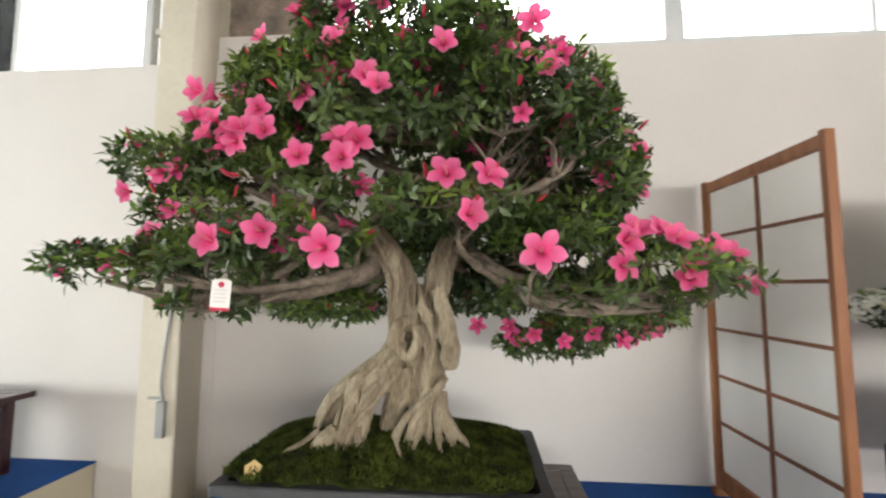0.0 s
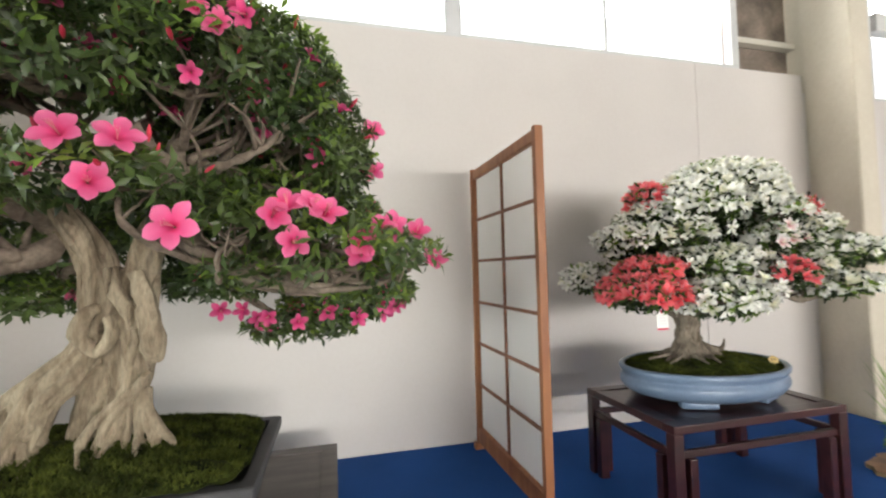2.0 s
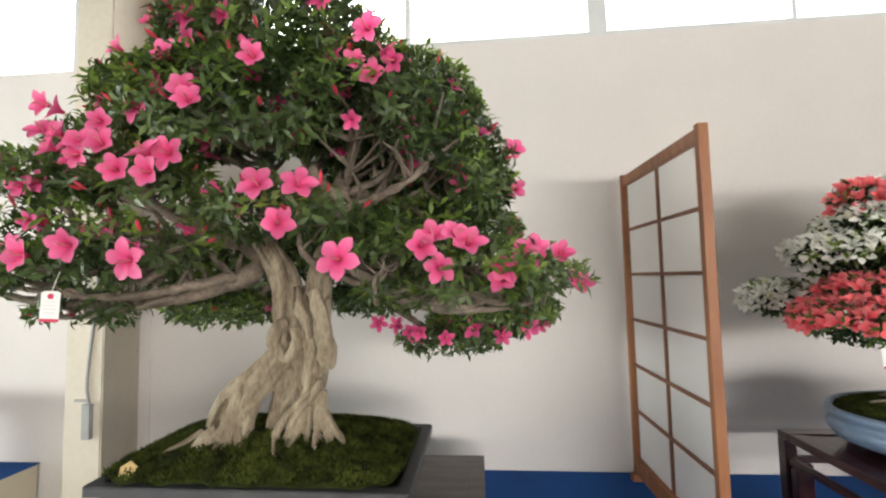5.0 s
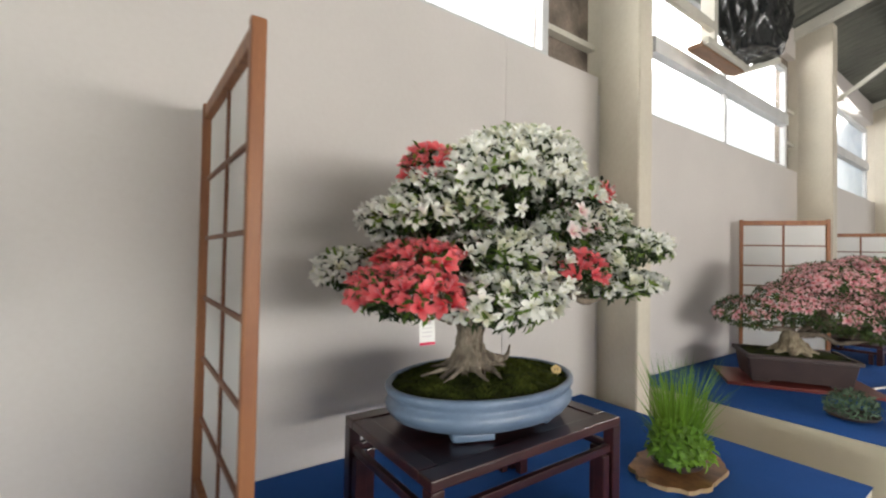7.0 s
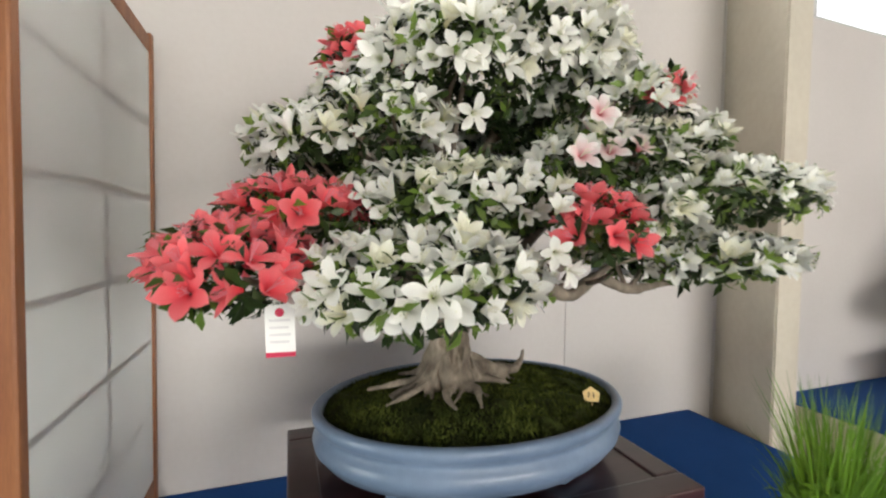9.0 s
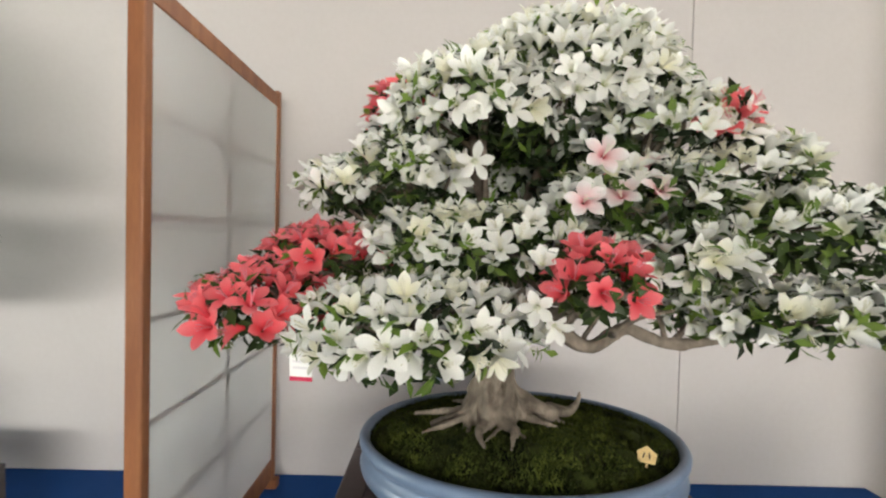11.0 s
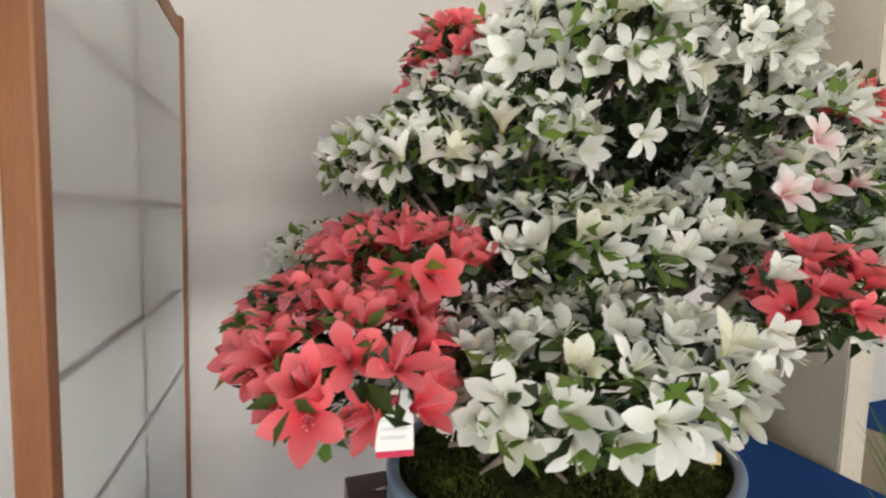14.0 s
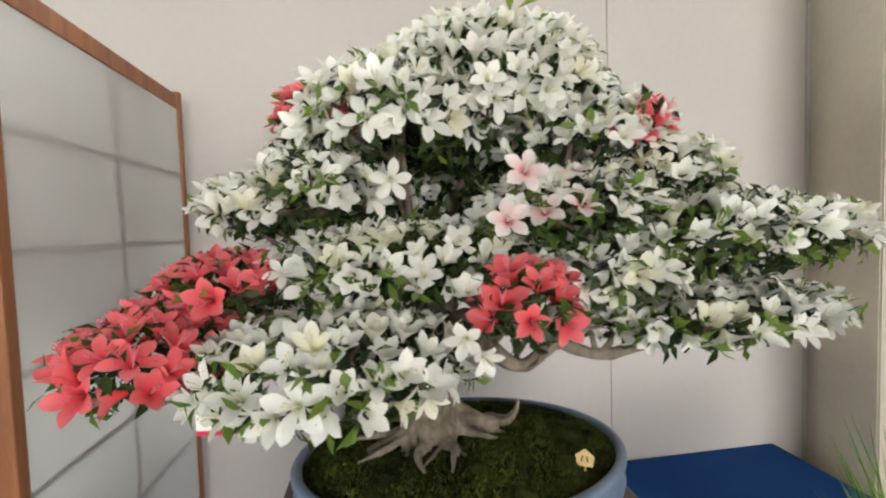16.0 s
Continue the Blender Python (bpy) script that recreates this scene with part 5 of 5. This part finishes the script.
# ---- grass in a bowl on a burl slab ----
GX, GY = 2.49, 1.125
slab = thing("burl_slab", "irregular orange-brown burl wood slab on blue cloth", "slab")
rs = np.random.RandomState(71)
outline = []
for i in range(48):
    a = 2 * math.pi * i / 48
    k = 1 + 0.24 * noise.noise(Vector((math.cos(a) * 1.6, math.sin(a) * 1.6, 4))) + 0.10 * noise.noise(Vector((math.cos(a) * 5, math.sin(a) * 5, 1)))
    outline.append((GX + 0.215 * k * math.cos(a), GY + 0.155 * k * math.sin(a)))
bm = prism(outline, CLOTH_Z + 0.001, CLOTH_Z + 0.018)
part("wood", bm, BURL, slab)
bm = bmesh.new()
lo = [bm.verts.new((GX + (x - GX) * 1.012, GY + (y - GY) * 1.012, CLOTH_Z + 0.002)) for x, y in outline]
hi = [bm.verts.new((GX + (x - GX) * 1.006, GY + (y - GY) * 1.006, CLOTH_Z + 0.0165)) for x, y in outline]
for i in range(48):
    bm.faces.new((lo[i], lo[(i + 1) % 48], hi[(i + 1) % 48], hi[i]))
part("rim_bark", bm, BURLEDGE, slab, "rough bark rim")
grass = thing("potted_grass", "bright green grass growing from a shallow dark bowl", "plant", "", pose(GX, GY, CLOTH_Z + 0.0185))
part("bowl", lathe([(0.075, 0.060, 0.0), (0.10, 0.08, 0.012), (0.112, 0.09, 0.03), (0.112, 0.09, 0.034), (0.105, 0.084, 0.034), (0.10, 0.08, 0.024)], 40), BROWNCLAY, grass, "", True)
part("soil", moss_mound(0.10, 0.08, 0.024, 0.012, 2.0, 10, 4, 0.006), MOSS, grass, "", True)


def blades(count, rx, ry, height, seed, width=0.0035, lean=0.35):
    rs = np.random.RandomState(seed)
    V, F = [], []
    for _ in range(count):
        a, r = rs.uniform(0, 6.28), math.sqrt(rs.rand())
        p = np.array([rx * r * math.cos(a), ry * r * math.sin(a), 0.03])
        h = height * (0.3 + 0.7 * rs.rand() ** 1.4)
        out = np.array([math.cos(a), math.sin(a)]) * lean * r * rs.uniform(0.2, 1.3) + rs.normal(0, 0.10, 2)
        b = rs.uniform(0, 6.28)
        w = np.array([math.cos(b), math.sin(b), 0]) * width * rs.uniform(0.6, 1.2)
        k = len(V)
        for f, ww in ((0, 0.8), (0.35, 1.0), (0.7, 0.7), (1.0, 0.08)):
            c = p + np.array([out[0] * f ** 1.8 * h, out[1] * f ** 1.8 * h, h * (f - 0.12 * f * f * np.hypot(*out))])
            V += [c - w * ww / 2, c + w * ww / 2]
        F += [(k + 2 * i, k + 2 * i + 1, k + 2 * i + 3, k + 2 * i + 2) for i in range(3)]
    return raw_mesh("blades", np.array(V), F, [GRASS])


ob = part("blades", blades(560, 0.075, 0.06, 0.41, 72, 0.0048, 0.34), None, grass)
ob["kind"] = "stuff"
ob = part("short_blades", blades(420, 0.09, 0.075, 0.22, 76, 0.0055, 0.55), None, grass)
ob["kind"] = "stuff"
p_, n_ = pad_points([(-0.06, -0.02, 0.10, 0.085, 0.07, 0.085), (0.02, -0.05, 0.07, 0.06, 0.05, 0.05)], 0.017, np.random.RandomState(73), 1.0, -0.4)
v_, f_ = leaf_cloud(p_, n_, np.random.RandomState(74), 0.036, 0.017, 4)
ob = part("low_leaves", quick_mesh("low_leaves", v_, f_, GRASS), None, grass, "small broad green leaves at the foot")
ob["kind"] = "stuff"

# ---- far azalea beyond the column ----
board = thing("display_board", "thin reddish lacquered wooden board under a pot", "board", "", pose(4.42, 1.30, CLOTH_Z, 0, 0, -58))
part("plank", one_box((-0.42, -0.24, 0.001), (0.42, 0.24, 0.022), 0.005), REDWOOD, board)
square_pot(pose(4.42, 1.30, CLOTH_Z + 0.022, 0, 0, -58), 0.62, 0.40, 0.185, 0.025, BROWNCLAY, "deep dark brown rectangular bonsai pot on a red board", 0.04)
far = thing("bonsai_tree", "wide azalea bonsai covered in salmon pink flowers", "bonsai", "azalea bonsai on display")
FX, FY, FZ = 4.42, 1.30, CLOTH_Z + 0.022 + 0.185
limbs = [([(FX, FY, FZ - 0.01), (FX - 0.02, FY, FZ + 0.06), (FX, FY, FZ + 0.14)], [0.075, 0.06, 0.05])]
for a in range(0, 360, 40):
    c, s = math.cos(radians(a)), math.sin(radians(a))
    limbs.append(([(FX + 0.03 * c, FY + 0.03 * s, FZ + 0.06), (FX + 0.09 * c, FY + 0.09 * s, FZ + 0.02), (FX + 0.15 * c, FY + 0.14 * s, FZ)], [0.035, 0.028, 0.012]))
trunk_mesh(far, "trunk", limbs, 0.007, BARK, "thick pale trunk with spreading roots", 0.4, 0.15)
FAR_PADS = [(4.30, 1.52, 1.07, 0.22, 0.20, 0.10), (4.42, 1.28, 1.15, 0.26, 0.24, 0.14), (4.52, 1.05, 1.11, 0.26, 0.24, 0.15), (4.58, 0.85, 1.07, 0.26, 0.24, 0.14), (4.50, 1.12, 1.29, 0.24, 0.24, 0.13), (4.62, 0.98, 1.33, 0.25, 0.24, 0.13)]
leaves(far, FAR_PADS, 0.03, 81, LEAF, "dark green leaves", inset=0.97, low=-1.0, length=0.034, width=0.012)
limbs_to(far, (FX, FY, FZ + 0.12), FAR_PADS, np.random.RandomState(82), 0.02, twigs=3)
SALMONS = flower_meshes("flower", SALMON, 83, 4, 0.028, 0.3, 0.9, (4, 3))
rs = np.random.RandomState(84)
p_, n_ = pad_points(FAR_PADS, 0.031, rs, 1.0, -0.25)
spots = [(p, Vector(n) + Vector((0, -0.1, 0.4))) for p, n in zip(p_, n_) if rs.rand() < (0.22 if p[1] > 1.40 else 0.45 if p[2] < 1.12 else 0.92)]
joined_flowers(far, SALMONS, spots, rs, "blossom_cover", "salmon pink azalea flowers")
part("moss", moss_mound(0.28, 0.17, 0, 0.02, 6.0, 14, 9, 0.01), MOSS, far, "moss over the soil", True, pose(FX, FY, FZ - 0.008, 0, 0, -58))

# small grey-green plant in a low dark bowl
sedum = thing("potted_plant", "small grey-green cushion plant in a low dark bowl", "plant", "", pose(3.86, 0.89, CLOTH_Z))
part("bowl", lathe([(0.07, 0.07, 0.001), (0.10, 0.10, 0.012), (0.115, 0.115, 0.03), (0.108, 0.108, 0.03), (0.10, 0.10, 0.02)], 32), BROWNCLAY, sedum, "", True)
p_, n_ = pad_points([(0, 0, 0.055, 0.095, 0.095, 0.075)], 0.022, np.random.RandomState(91), 1.0, -0.2)
v_, f_ = leaf_cloud(p_, n_, np.random.RandomState(92), 0.040, 0.011, 7)
ob = part("leaves", quick_mesh("leaves", v_, f_, GREENBLUE), None, sedum)
ob["kind"] = "stuff"
rope = tagged(part("rope", tube(bmesh.new(), [(4.55, 0.98, CLOTH_Z + 0.007), (4.75, 0.93, CLOTH_Z + 0.007), (5.0, 0.83, CLOTH_Z + 0.007), (5.3, 0.7, CLOTH_Z + 0.007)], [0.007] * 4, 8), WHITEROPE, None, "", True),
              "white cord lying across the blue cloth", "cord")

# a further azalea, small in the distance
square_pot(pose(6.0, 1.28, CLOTH_Z + 0.16), 0.55, 0.36, 0.14, 0.02, BROWNCLAY, "dark rectangular pot on a far stand", 0.03)
low_stand(pose(6.0, 1.28, CLOTH_Z), 0.66, 0.45, 0.16, ROSEWOOD, "dark wooden stand farther along the table", 0.03)
third = thing("bonsai_tree", "distant azalea bonsai with pink flowers", "bonsai", "azalea bonsai on display")
trunk_mesh(third, "trunk", [([(6.0, 1.28, CLOTH_Z + 0.28), (6.02, 1.28, CLOTH_Z + 0.40), (6.0, 1.28, CLOTH_Z + 0.52)], [0.07, 0.05, 0.04])], 0.009, BARK, "pale trunk")
T_PADS = [(6.0, 1.28, 1.22, 0.36, 0.30, 0.13), (6.0, 1.25, 1.36, 0.24, 0.2, 0.1), (6.05, 1.0, 1.2, 0.2, 0.2, 0.08)]
leaves(third, T_PADS, 0.036, 95, LEAF, "dark green leaves", inset=0.97, low=-1.0, length=0.036, width=0.013)
rs = np.random.RandomState(96)
p_, n_ = pad_points(T_PADS, 0.05, rs, 1.0, -0.2)
joined_flowers(third, SALMONS, list(zip(p_, n_)), rs, "blossom_cover", "pink azalea flowers")
limbs_to(third, (6.0, 1.28, CLOTH_Z + 0.5), T_PADS, rs, 0.02, twigs=2)

# ---- fan unit wrapped in black film, high at the second window ----
fan = thing("wall_fan", "wall fan wrapped in glossy black film on a plywood shelf", "fan", "", pose(4.4, 1.6, 2.95))
part("beam", one_box((-1.233, 0.10, 0.17), (-0.20, 0.14, 0.24), 0.004), STEEL, fan, "cream painted beam to the column")
part("shelf", one_box((-0.40, 0.10, 0.0), (0.32, 0.21, 0.035), 0.004), PLYWOOD, fan, "narrow plywood shelf")
part("shelf_rim", one_box((-0.40, 0.06, 0.012), (0.32, 0.098, 0.055), 0.004), STEEL, fan, "cream rim of the shelf")
part("end_rail", one_box((0.322, -0.13, 0.01), (0.38, 0.20, 0.045), 0.004), STEEL, fan, "cream end rail")
part("side_board", one_box((-0.21, 0.10, 0.036), (-0.15, 0.20, 0.90), 0.004), STEEL, fan, "pale upright board")
bm = bmesh.new()
bmesh.ops.create_icosphere(bm, subdivisions=5, radius=1)
for v in bm.verts:
    c = v.co
    q = Vector((max(-0.72, min(0.72, c.x)) * 0.36 + 0.15, max(-0.72, min(0.72, c.y)) * 0.24 - 0.03, max(-0.8, min(0.8, c.z)) * 0.55 + 0.48))
    crease = 0.10 * noise.noise(Vector((c.x * 5, c.y * 5, c.z * 1.2))) + 0.03 * noise.noise(c * 11)
    v.co = q + Vector((c.x, c.y, 0.3 * c.z)) * crease * 0.5
part("wrapped_body", bm, BLACKPLASTIC, fan, "crumpled glossy black film", True)

# ---- cable and box on the near column ----
cable = thing("cable_drop", "grey cable with a small switch box on the column", "cable")
part("cable", tube(bmesh.new(), [(-1.262, 1.588, 1.60), (-1.265, 1.588, 1.40), (-1.285, 1.588, 1.22), (-1.295, 1.586, 1.06), (-1.285, 1.588, 0.98)], [0.006] * 5, 8), CABLE, cable, "", True)
part("switch_box", one_box((-1.305, 1.575, 0.84), (-1.27, 1.594, 0.98), 0.003), CABLE, cable)
part("clip", one_box((-1.35, 1.586, 0.985), (-1.285, 1.594, 0.995), 0.002), CABLE, cable)
